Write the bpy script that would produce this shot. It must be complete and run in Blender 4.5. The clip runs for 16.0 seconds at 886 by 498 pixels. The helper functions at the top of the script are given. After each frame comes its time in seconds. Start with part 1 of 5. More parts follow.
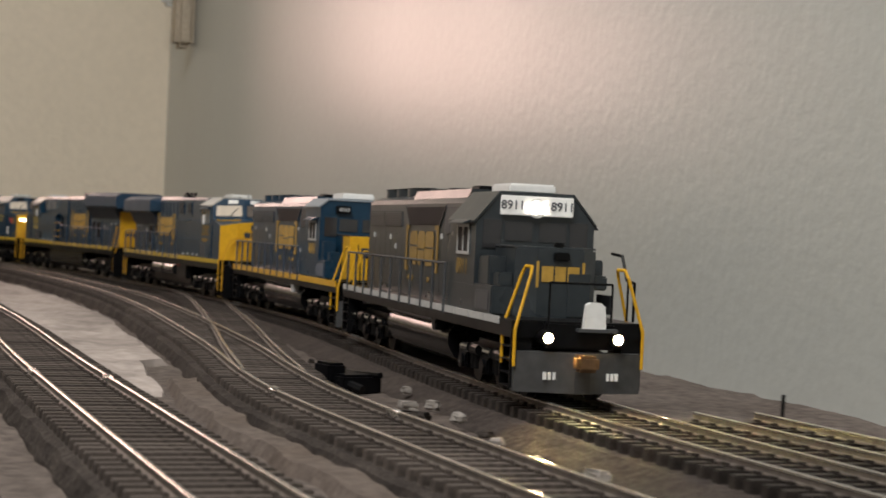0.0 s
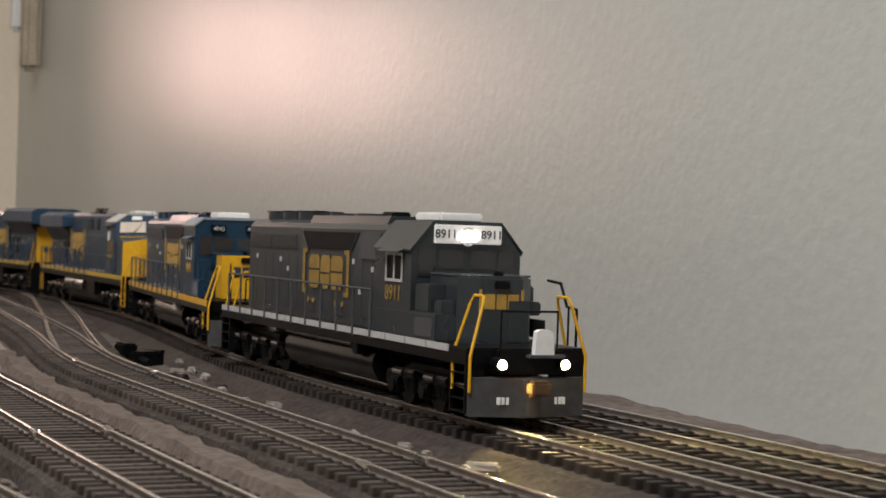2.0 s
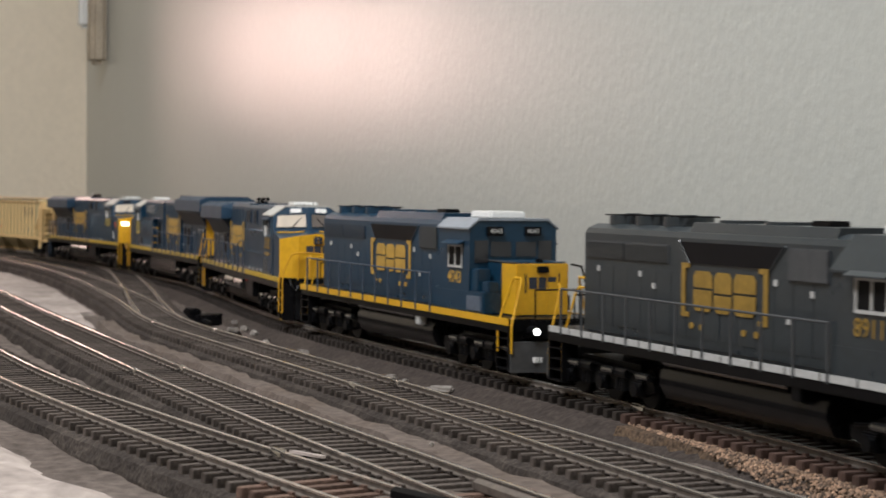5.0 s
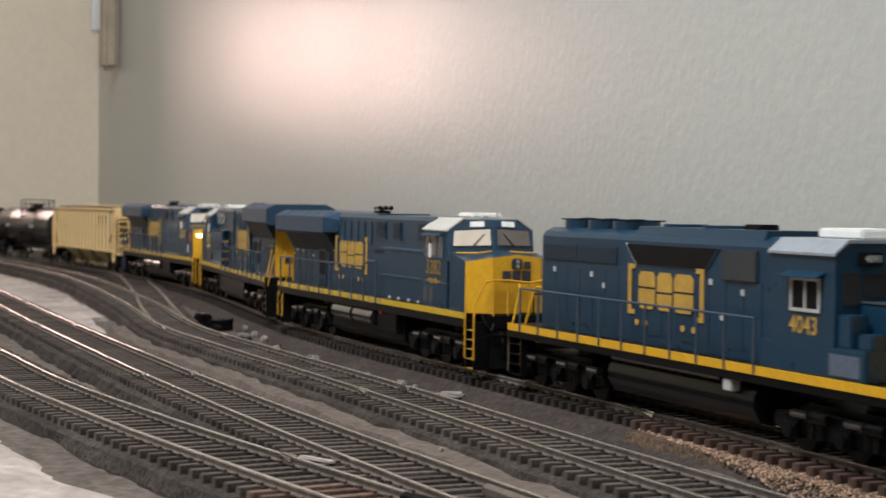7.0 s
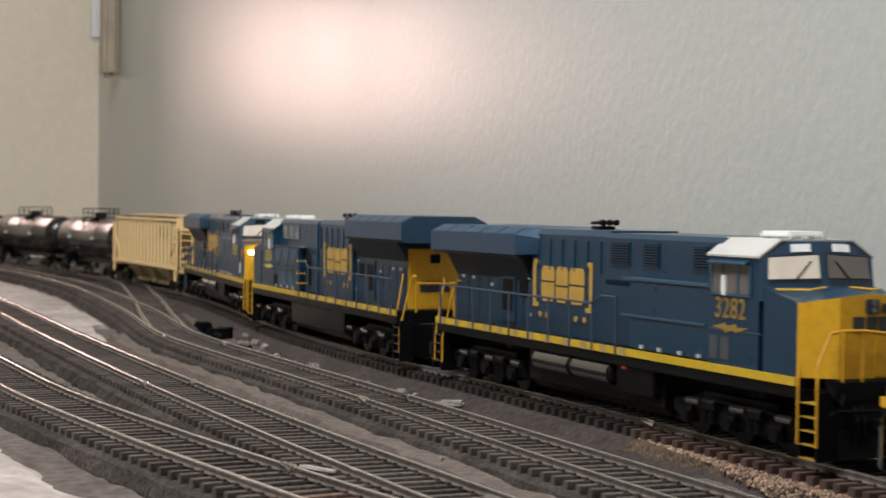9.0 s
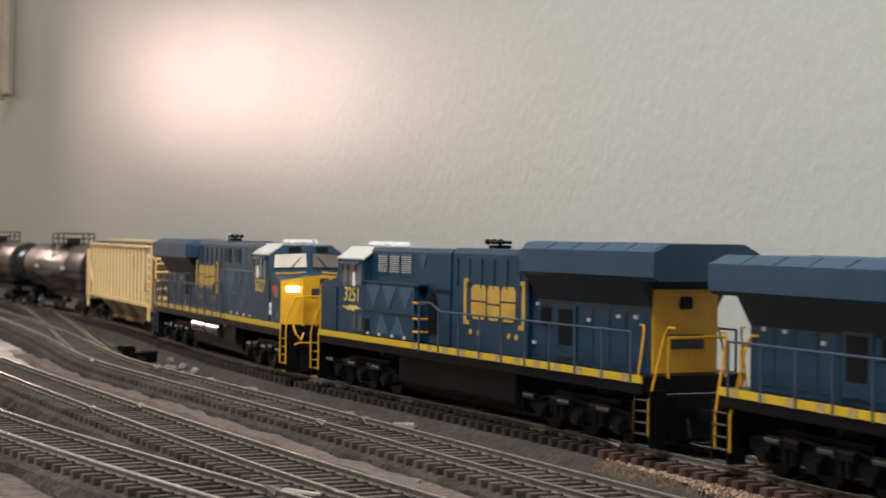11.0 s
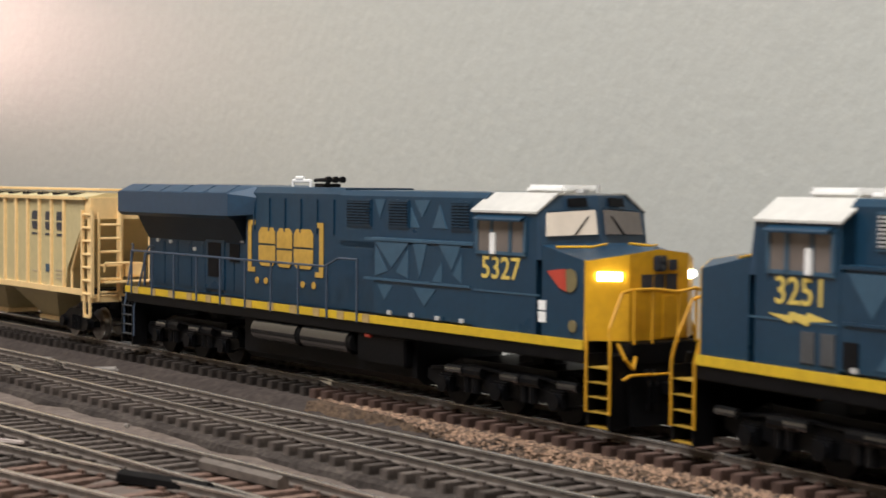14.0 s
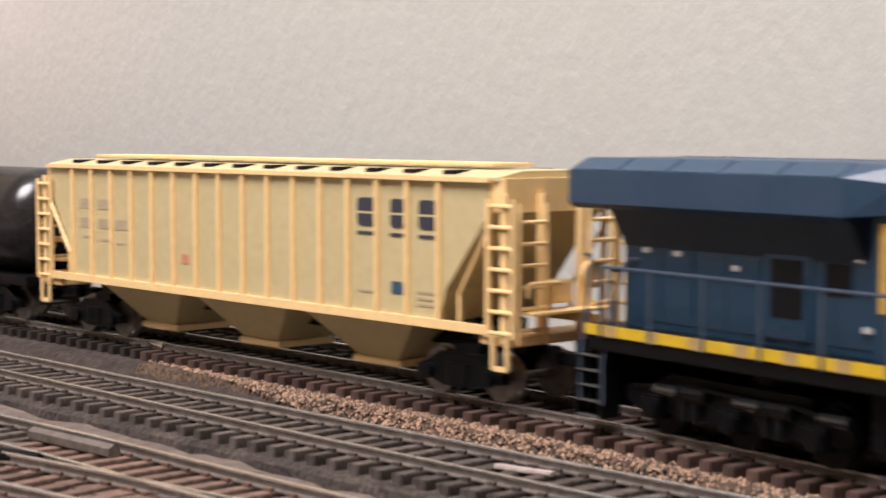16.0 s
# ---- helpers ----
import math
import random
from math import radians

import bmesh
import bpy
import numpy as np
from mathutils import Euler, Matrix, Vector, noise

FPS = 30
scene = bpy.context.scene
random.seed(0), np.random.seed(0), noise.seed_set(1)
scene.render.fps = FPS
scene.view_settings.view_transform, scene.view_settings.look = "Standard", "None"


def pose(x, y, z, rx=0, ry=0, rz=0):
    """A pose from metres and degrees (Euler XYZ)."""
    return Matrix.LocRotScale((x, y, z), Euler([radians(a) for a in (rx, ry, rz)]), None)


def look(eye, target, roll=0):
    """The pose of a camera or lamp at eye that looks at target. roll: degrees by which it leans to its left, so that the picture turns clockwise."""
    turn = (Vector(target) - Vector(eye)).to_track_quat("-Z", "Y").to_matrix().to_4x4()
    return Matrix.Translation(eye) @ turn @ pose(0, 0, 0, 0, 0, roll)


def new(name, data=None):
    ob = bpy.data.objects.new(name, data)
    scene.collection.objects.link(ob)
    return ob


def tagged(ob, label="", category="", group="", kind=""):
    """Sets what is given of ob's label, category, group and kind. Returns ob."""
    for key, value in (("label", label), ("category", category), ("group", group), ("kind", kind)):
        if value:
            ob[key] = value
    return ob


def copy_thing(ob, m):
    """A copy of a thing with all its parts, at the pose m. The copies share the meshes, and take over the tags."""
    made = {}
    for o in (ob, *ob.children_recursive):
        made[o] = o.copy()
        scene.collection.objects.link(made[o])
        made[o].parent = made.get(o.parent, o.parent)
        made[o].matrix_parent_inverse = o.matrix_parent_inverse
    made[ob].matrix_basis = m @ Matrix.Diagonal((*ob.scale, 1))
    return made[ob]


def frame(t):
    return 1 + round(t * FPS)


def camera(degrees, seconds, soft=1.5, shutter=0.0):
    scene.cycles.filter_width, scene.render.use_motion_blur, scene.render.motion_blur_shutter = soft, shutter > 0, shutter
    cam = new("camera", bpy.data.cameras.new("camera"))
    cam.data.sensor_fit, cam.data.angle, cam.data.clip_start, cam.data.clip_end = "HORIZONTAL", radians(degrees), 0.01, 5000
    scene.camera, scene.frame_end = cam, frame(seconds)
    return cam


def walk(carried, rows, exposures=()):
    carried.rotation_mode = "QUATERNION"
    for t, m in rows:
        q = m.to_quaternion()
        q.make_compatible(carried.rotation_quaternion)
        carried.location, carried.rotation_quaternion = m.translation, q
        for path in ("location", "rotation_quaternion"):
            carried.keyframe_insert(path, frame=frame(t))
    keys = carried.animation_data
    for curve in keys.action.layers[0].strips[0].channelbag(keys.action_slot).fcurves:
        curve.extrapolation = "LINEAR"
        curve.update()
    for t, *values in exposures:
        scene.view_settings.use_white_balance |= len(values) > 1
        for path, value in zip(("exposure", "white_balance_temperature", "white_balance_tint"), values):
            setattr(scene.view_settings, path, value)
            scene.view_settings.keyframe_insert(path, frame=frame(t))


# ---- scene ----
# Camera and its walk -------------------------------------------------------
cam = camera(28.89, 16.0, soft=1.65, shutter=0.5)
cam.data.dof.use_dof, cam.data.dof.focus_distance, cam.data.dof.aperture_fstop = True, 0.48, 56.0
PATH = [
    (0.0, 0.0641, -0.1756, 0.0395, 70.03, -0.50, -2.70),
    (0.5, 0.0940, -0.1800, 0.0405, 68.35, -0.48, -2.72),
    (1.0, 0.1160, -0.1828, 0.0398, 66.90, -0.24, -2.70),
    (1.5, 0.1740, -0.1890, 0.0420, 65.88, -0.19, -2.15),
    (2.0, 0.2587, -0.2027, 0.0480, 65.59, -0.50, -1.83),
    (2.5, 0.3122, -0.2163, 0.0508, 65.61, -0.55, -1.65),
    (3.0, 0.3704, -0.2312, 0.0546, 66.23, -0.93, -1.30),
    (3.5, 0.4007, -0.2404, 0.0572, 66.45, -1.25, -0.95),
    (4.0, 0.4300, -0.2475, 0.0596, 66.99, -1.60, -0.67),
    (6.5, 0.4346, -0.2491, 0.0597, 67.78, -1.76, -0.68),
    (7.0, 0.4342, -0.2487, 0.0595, 67.89, -1.62, -0.72),
    (7.5, 0.4353, -0.2490, 0.0597, 67.92, -1.54, -0.70),
    (8.0, 0.4351, -0.2493, 0.0599, 67.89, -1.52, -0.77),
    (8.5, 0.4359, -0.2494, 0.0603, 67.91, -1.51, -0.72),
    (9.0, 0.4345, -0.2490, 0.0602, 67.88, -1.40, -0.74),
    (11.5, 0.4176, -0.2725, 0.0582, 62.60, -0.60, -0.60),
    (12.0, 0.4151, -0.2717, 0.0582, 61.50, -0.90, -0.35),
    (12.5, 0.4115, -0.2717, 0.0584, 60.15, -1.12, -0.33),
    (13.0, 0.4076, -0.2717, 0.0585, 58.33, -1.54, -0.31),
    (13.5, 0.4078, -0.2708, 0.0570, 56.04, -1.88, -0.45),
    (14.0, 0.4081, -0.2697, 0.0557, 53.45, -2.24, -0.50),
    (14.5, 0.4077, -0.2700, 0.0565, 50.85, -2.70, -0.15),
    (15.0, 0.4078, -0.2709, 0.0578, 48.78, -3.30, 0.15),
    (15.5, 0.4100, -0.2712, 0.0588, 47.88, -3.66, 0.02),
    (16.0, 0.4130, -0.2720, 0.0597, 47.88, -3.98, -0.07),
]
walk(cam, [(t, pose(x, y, z, 90 + p, r, w)) for t, x, y, z, w, p, r in PATH], exposures=[(0, -0.08, 6450, 8), (2.5, -0.05, 6450, 11), (4, 0.05, 6250, 9), (9, 0.17, 6150, 8), (12, 0.27, 6300, 8), (14.5, 0.42, 6500, 13), (16, 0.67, 6600, 20)])

# Light ---------------------------------------------------------------------
world = bpy.data.worlds.new("room_air")
world.use_nodes = True
world.node_tree.nodes["Background"].inputs[0].default_value = (0.9, 0.92, 1.0, 1)
world.node_tree.nodes["Background"].inputs[1].default_value = 0.02
scene.world = world


def area_lamp(name, place, target, size, watts, colour, size_y=None):
    data = bpy.data.lights.new(name, "AREA")
    data.energy, data.color, data.size = watts, colour, size
    if size_y:
        data.shape, data.size_y = "RECTANGLE", size_y
    else:
        data.shape = "DISK"
    ob = new(name, data)
    ob.matrix_world = look(place, target)
    return ob


area_lamp("ceiling_light", (0.20, -0.64, 1.28), (-0.10, 0.0, 0.0), 0.8, 28.0, (1.0, 0.972, 0.958))
# unseen spot, added to throw the warm glow on the back wall
spot_data = bpy.data.lights.new("clip_lamp_light", "SPOT")
spot_data.energy, spot_data.color, spot_data.shadow_soft_size = 3.5, (1.0, 0.66, 0.57), 0.095
spot_data.spot_size, spot_data.spot_blend = radians(58), 0.35
glow_spot = new("clip_lamp_light", spot_data)
glow_spot.matrix_world = look((-1.57, -0.135, 0.237), (-0.60, 0.122, 0.13))

# Materials -----------------------------------------------------------------
def mat(name, colour, rough=0.5, metal=0.0, grain=0.12, scale=300.0, bump=0.0, stain=0.0, stain_scale=40.0, emit=None, strength=0.0,
        second=None, coat=0.0, piece=0.0, spec=0.5, island=False):
    """A procedural surface: base colour with fine grain, larger stains, relief and per-piece variation."""
    m = bpy.data.materials.new(name)
    m.use_nodes = True
    nt = m.node_tree
    n, l = nt.nodes, nt.links
    b = n["Principled BSDF"]
    b.inputs["Roughness"].default_value = rough
    b.inputs["Metallic"].default_value = metal
    b.inputs["Coat Weight"].default_value = coat
    b.inputs["Specular IOR Level"].default_value = spec
    tc = n.new("ShaderNodeTexCoord")
    fine = n.new("ShaderNodeTexNoise")
    fine.inputs["Scale"].default_value, fine.inputs["Detail"].default_value = scale, 5
    big = n.new("ShaderNodeTexNoise")
    big.inputs["Scale"].default_value, big.inputs["Detail"].default_value = stain_scale, 4
    for q in (fine, big):
        l.new(tc.outputs["Object"], q.inputs["Vector"])
    ramp = n.new("ShaderNodeMapRange")
    ramp.inputs[1].default_value, ramp.inputs[2].default_value = 0.3, 0.7
    ramp.inputs[3].default_value, ramp.inputs[4].default_value = 1 - grain, 1 + grain
    l.new(fine.outputs["Fac"], ramp.inputs[0])
    mix = n.new("ShaderNodeMix")
    mix.data_type = "RGBA"
    c2 = second or [c * 0.55 for c in colour]
    mix.inputs[6].default_value, mix.inputs[7].default_value = (*colour, 1), (*c2, 1)
    f2 = n.new("ShaderNodeMapRange")
    f2.inputs[1].default_value, f2.inputs[2].default_value = 0.42, 0.72
    f2.inputs[3].default_value, f2.inputs[4].default_value = 0.0, stain
    l.new(big.outputs["Fac"], f2.inputs[0])
    if island:
        geo = n.new("ShaderNodeNewGeometry")
        l.new(geo.outputs["Random Per Island"], mix.inputs[0])
    else:
        l.new(f2.outputs[0], mix.inputs[0])
    mul = n.new("ShaderNodeVectorMath")
    mul.operation = "SCALE"
    l.new(mix.outputs[2], mul.inputs[0])
    if piece:
        info = n.new("ShaderNodeObjectInfo")
        pr = n.new("ShaderNodeMapRange")
        pr.inputs[3].default_value, pr.inputs[4].default_value = 1 - piece, 1 + piece
        l.new(info.outputs["Random"], pr.inputs[0])
        mm = n.new("ShaderNodeMath")
        mm.operation = "MULTIPLY"
        l.new(ramp.outputs[0], mm.inputs[0])
        l.new(pr.outputs[0], mm.inputs[1])
        l.new(mm.outputs[0], mul.inputs["Scale"])
    else:
        l.new(ramp.outputs[0], mul.inputs["Scale"])
    l.new(mul.outputs[0], b.inputs["Base Color"])
    rr = n.new("ShaderNodeMapRange")
    rr.inputs[3].default_value, rr.inputs[4].default_value = max(0.02, rough - 0.08), min(1, rough + 0.08)
    l.new(big.outputs["Fac"], rr.inputs[0])
    l.new(rr.outputs[0], b.inputs["Roughness"])
    if bump:
        bp = n.new("ShaderNodeBump")
        bp.inputs["Strength"].default_value, bp.inputs["Distance"].default_value = 1.0, bump
        l.new(fine.outputs["Fac"], bp.inputs["Height"])
        l.new(bp.outputs[0], b.inputs["Normal"])
    if emit:
        b.inputs["Emission Color"].default_value = (*emit, 1)
        b.inputs["Emission Strength"].default_value = strength
    return m


M_WALL = mat("painted_wall", (0.47, 0.485, 0.455), 0.31, grain=0.03, scale=190, bump=0.00027, stain=0.35, stain_scale=3, second=(0.46, 0.445, 0.40))
M_SIDEWALL = mat("painted_side_wall", (0.86, 0.75, 0.60), 0.5, grain=0.03, scale=130, bump=0.0008, stain=0.3, stain_scale=4, second=(0.76, 0.69, 0.54))
M_CEIL = mat("ceiling_paint", (0.75, 0.74, 0.7), 0.8, grain=0.03, scale=60)
M_GROUND = mat("plaster_ground", (0.100, 0.081, 0.070), 0.9, grain=0.35, scale=260, bump=0.0012, stain=0.8, stain_scale=14, second=(0.145, 0.121, 0.107), spec=0.15)
M_PLASTER = mat("pale_plaster", (0.42, 0.36, 0.325), 0.9, grain=0.2, scale=180, bump=0.001, stain=0.7, stain_scale=30, second=(0.2, 0.17, 0.15), spec=0.2)
M_ROADBED = mat("dark_roadbed", (0.036, 0.030, 0.0265), 0.9, grain=0.45, scale=700, bump=0.0007, stain=0.7, stain_scale=50, second=(0.078, 0.065, 0.056), spec=0.12)
M_BALLAST = mat("tan_ballast", (0.10, 0.068, 0.045), 0.95, grain=0.6, scale=900, bump=0.0006, stain=0.85, stain_scale=180, second=(0.05, 0.038, 0.03), spec=0.15)
M_TIE = mat("dark_plastic_ties", (0.030, 0.025, 0.022), 0.55, grain=0.3, scale=700, piece=0.3, spec=0.2)
M_TIE_BROWN = mat("brown_plastic_ties", (0.074, 0.046, 0.037), 0.6, grain=0.3, scale=700, piece=0.3, spec=0.25)
M_TIE_RUST = mat("rusty_brown_ties", (0.125, 0.080, 0.062), 0.75, grain=0.35, scale=700, piece=0.3, spec=0.2)
M_TIE_GREY = mat("weathered_ties", (0.076, 0.063, 0.055), 0.85, grain=0.35, scale=700, piece=0.3, spec=0.12)
M_RAIL = mat("nickel_rail", (0.82, 0.78, 0.73), 0.22, 0.9, grain=0.12, scale=500, stain=0.4, stain_scale=40, second=(0.45, 0.40, 0.35))
M_FILL = mat("packed_brown_fill", (0.060, 0.050, 0.044), 0.85, grain=0.4, scale=600, bump=0.0005, stain=0.6, stain_scale=45, second=(0.082, 0.066, 0.055), spec=0.12)
M_SLOPE = mat("brown_roadbed", (0.043, 0.035, 0.031), 0.9, grain=0.35, scale=500, bump=0.0006, stain=0.6, stain_scale=40, second=(0.068, 0.055, 0.047), spec=0.12)
M_RAIL_SIDE = mat("dull_rail", (0.13, 0.11, 0.095), 0.5, 0.3, grain=0.3, scale=500)
M_BLUE = mat("dark_blue_paint", (0.0070, 0.0325, 0.0640), 0.30, grain=0.10, scale=500, stain=0.4, stain_scale=60, second=(0.015, 0.047, 0.080), spec=0.42)
M_BLUE_LIGHT = mat("faded_blue_panels", (0.030, 0.076, 0.122), 0.42, grain=0.08, scale=500)
M_GREY = mat("dark_grey_paint", (0.026, 0.033, 0.038), 0.30, grain=0.12, scale=500, stain=0.5, stain_scale=60, second=(0.038, 0.044, 0.047))
M_YELLOW = mat("yellow_paint", (0.66, 0.36, 0.012), 0.42, grain=0.08, scale=500, stain=0.25, stain_scale=70, second=(0.52, 0.28, 0.02))
M_LOGO = mat("gold_lettering", (0.47, 0.285, 0.05), 0.5, grain=0.12, scale=600, stain=0.3, stain_scale=120)
M_TANFILL = mat("tan_plaster_fill", (0.125, 0.101, 0.087), 0.9, grain=0.25, scale=300, bump=0.0008, stain=0.6, stain_scale=35, second=(0.095, 0.072, 0.057), spec=0.12)
M_ROOFWHITE = mat("off_white_roof", (0.50, 0.49, 0.455), 0.45, grain=0.06, scale=400, stain=0.3, stain_scale=70)
M_RAILYELLOW = mat("orange_yellow_rails", (0.56, 0.285, 0.014), 0.42, grain=0.12, scale=500)
M_RAILBLUE = mat("worn_blue_rails", (0.045, 0.064, 0.094), 0.4, grain=0.15, scale=500)
M_STRIPE = mat("lemon_stripe", (0.56, 0.37, 0.018), 0.42, grain=0.1, scale=500, stain=0.35, stain_scale=90, second=(0.40, 0.27, 0.03))
M_STRIPE_DULL = mat("dull_stripe_gap", (0.36, 0.25, 0.10), 0.5, grain=0.15, scale=500)
M_WHITE = mat("white_paint", (0.78, 0.78, 0.76), 0.45, grain=0.05, scale=500)
M_LOGO_DIM = mat("dull_ochre_lettering", (0.27, 0.165, 0.028), 0.5, grain=0.15, scale=600, stain=0.4, stain_scale=120)
M_GLASS_DARK = mat("dark_window", (0.03, 0.03, 0.032), 0.1, grain=0.1, scale=200, coat=0.3)
M_BLACK = mat("black_plastic", (0.0045, 0.0045, 0.005), 0.36, grain=0.2, scale=500, stain=0.4, stain_scale=80, second=(0.007, 0.007, 0.008), spec=0.14)
M_BLACK_MATT = mat("black_running_gear", (0.0026, 0.0028, 0.0036), 0.38, grain=0.3, scale=600, spec=0.22)
M_DARK = mat("grille_black", (0.005, 0.005, 0.006), 0.6, grain=0.2, scale=600, spec=0.15)
M_STEEL = mat("bright_steel", (0.55, 0.55, 0.55), 0.25, 1.0, grain=0.1, scale=500)
M_TAN = mat("cream_hopper_paint", (0.50, 0.42, 0.225), 0.5, grain=0.06, scale=400, stain=0.2, stain_scale=40, second=(0.43, 0.34, 0.19))
M_TAN_TRIM = mat("orange_cream_ribs", (0.80, 0.57, 0.27), 0.5, grain=0.06, scale=400)
M_NAVY = mat("navy_lettering", (0.03, 0.035, 0.05), 0.5)
M_GREYMARK = mat("faded_lettering", (0.38, 0.31, 0.2), 0.5)
M_RED = mat("red_paint", (0.42, 0.05, 0.03), 0.45)
M_OLIVE = mat("olive_badge", (0.16, 0.13, 0.06), 0.5)
# glass colour raised and warmed to hold the wall's reflection
M_GLASS = mat("window_with_wall_tint", (0.16, 0.135, 0.12), 0.12, grain=0.1, scale=200, coat=0.3)
# pale pane with a faint glow added to make it bright
M_GLASS_GLOW = mat("pale_glowing_pane", (0.50, 0.43, 0.35), 0.2, grain=0.1, scale=200, emit=(1.0, 0.86, 0.70), strength=0.20)
M_LAMP = mat("lit_lens", (1, 0.9, 0.6), 0.3, emit=(1.0, 0.74, 0.30), strength=3000.0)
M_LAMP_WHITE = mat("lit_white_lens", (1, 1, 0.95), 0.3, emit=(1.0, 0.90, 0.78), strength=60.0)
M_LAMP_SOFT = mat("lit_bar_lens", (1, 0.95, 0.8), 0.3, emit=(1.0, 0.93, 0.76), strength=8.0)
M_BOARD = mat("lit_number_board", (0.8, 0.8, 0.78), 0.4, emit=(1.0, 0.93, 0.85), strength=0.12)
M_COUPLER = mat("rusty_coupler", (0.10, 0.055, 0.022), 0.6, 0.2, grain=0.3, scale=500)
M_COAL = mat("grey_load", (0.12, 0.12, 0.125), 0.8, grain=0.5, scale=700, bump=0.0006)
M_COALCAR = mat("dark_blue_black_car", (0.018, 0.024, 0.034), 0.42, grain=0.12, scale=400)
M_GRAIN = mat("loose_grains", (0.40, 0.255, 0.165), 0.9, grain=0.2, scale=500, second=(0.03, 0.024, 0.02), island=True)
M_WHITE_CRUMB = mat("white_plaster_crumbs", (0.27, 0.245, 0.22), 0.8, grain=0.2, scale=500)
# brown tone for the hanger's shadow on the wall
M_BROWN = mat("brown_wall_shadow", (0.44, 0.37, 0.28), 0.7, stain=0.4)
M_TANK = mat("black_tank_gloss", (0.014, 0.013, 0.013), 0.25, grain=0.2, scale=300, stain=0.5, stain_scale=30, second=(0.035, 0.03, 0.028))

# Mesh helpers (millimetres in, metres out) ----------------------------------
ROUND = {"air_reservoir", "fuel_tank", "radiator_fan", "brake_fan", "tank", "manway", "ditch_light_housing", "ground", "plaster_patch", "horn", "grab_rail"}


def part(name, bm, material, parent=None, label="", mm=True):
    if mm:
        bm.transform(Matrix.Scale(0.001, 4))
    me = bpy.data.meshes.new(name)
    bm.to_mesh(me)
    bm.free()
    me.materials.append(material)
    if name in ROUND:
        me.shade_smooth()
        me.set_sharp_from_angle(angle=radians(35))
    ob = new(name, me)
    if parent:
        ob.parent = parent
    if label:
        ob["label"] = label
    return ob


def box(bm, x0, x1, y0, y1, z0, z1, bevel=0.0):
    g = bmesh.ops.create_cube(bm, size=1.0)
    for v in g["verts"]:
        v.co = Vector(((x0 + x1) / 2 + v.co.x * (x1 - x0), (y0 + y1) / 2 + v.co.y * (y1 - y0), (z0 + z1) / 2 + v.co.z * (z1 - z0)))
    if bevel:
        es = list({e for v in g["verts"] for e in v.link_edges})
        bmesh.ops.bevel(bm, geom=es, offset=bevel, segments=2, affect="EDGES", clamp_overlap=True)
    return bm


def prism(bm, profile, a, b, axis="x"):
    """Extrudes a closed profile from a to b; the profile is (y, z) along x, (x, z) along y, (x, y) along z."""
    def at(p, q):
        return (q, p[0], p[1]) if axis == "x" else (p[0], q, p[1]) if axis == "y" else (p[0], p[1], q)
    lo = [bm.verts.new(at(p, a)) for p in profile]
    hi = [bm.verts.new(at(p, b)) for p in profile]
    fs = [bm.faces.new(lo), bm.faces.new(list(reversed(hi)))]
    for i in range(len(lo)):
        j = (i + 1) % len(lo)
        fs.append(bm.faces.new((lo[j], lo[i], hi[i], hi[j])))
    bmesh.ops.recalc_face_normals(bm, faces=fs)
    return bm


def rod(bm, p0, p1, r, n=8):
    p0, p1 = Vector(p0), Vector(p1)
    d = p1 - p0
    m = Matrix.Translation((p0 + p1) / 2) @ d.to_track_quat("Z", "Y").to_matrix().to_4x4()
    bmesh.ops.create_cone(bm, cap_ends=True, segments=n, radius1=r, radius2=r, depth=d.length, matrix=m)
    return bm


def pipe(bm, pts, r, n=6):
    for a, b in zip(pts, pts[1:]):
        rod(bm, a, b, r, n)
    return bm


def B():
    return bmesh.new()


def lettering(words, size, x, y, z, material, parent, name="lettering", side=-1, label="", front=False):
    """Built-in font, flattened to a mesh: on the side y (facing -y or +y), or on a front face (facing +x)."""
    cu = bpy.data.curves.new(name, "FONT")
    cu.body, cu.size, cu.align_x, cu.align_y, cu.extrude, cu.offset = words, size * 0.001, "CENTER", "CENTER", 0.00004, size * 0.00001
    cu.resolution_u = 3
    tmp = bpy.data.objects.new(name, cu)
    me = bpy.data.meshes.new_from_object(tmp)
    bpy.data.objects.remove(tmp)
    me.materials.clear()
    me.materials.append(material)
    ob = new(name, me)
    ob.parent = parent
    ob.matrix_basis = pose(x / 1000, y / 1000, z / 1000, 90, 0, 90 if front else 0 if side < 0 else 180)
    if label:
        ob["label"] = label
    return ob


# The track's plan: a line of slowly changing curvature -----------------------
KNOTS = [-2.7, -1.5, -1.38, -1.3, -1.2, -1.05, -0.9, -0.75, -0.6, -0.45, -0.3, -0.15, 0.0, 0.15, 0.3, 0.5, 0.8, 1.7]
BENDS = [-3.0, -3.0, -0.8, -0.6, -0.4, -0.35, -0.25, -0.40, -0.60, 0.25, 0.68, -0.01, -0.11, -0.51, -0.7, -0.3, 0.0, 0.0]
STEP = 0.005
LINE_S = np.arange(-2.7, 1.7, STEP)
_k = np.interp(LINE_S, KNOTS, BENDS)
LINE_H = np.cumsum((_k + np.roll(_k, 1)) / 2 * STEP)
_i0 = int(np.argmin(abs(LINE_S)))
LINE_H -= LINE_H[_i0]
LINE_X = np.cumsum(np.cos(LINE_H)) * STEP
LINE_Y = np.cumsum(np.sin(LINE_H)) * STEP
LINE_X -= LINE_X[_i0]
LINE_Y -= LINE_Y[_i0]


def on_line(s):
    return float(np.interp(s, LINE_S, LINE_X)), float(np.interp(s, LINE_S, LINE_Y)), float(np.interp(s, LINE_S, LINE_H))


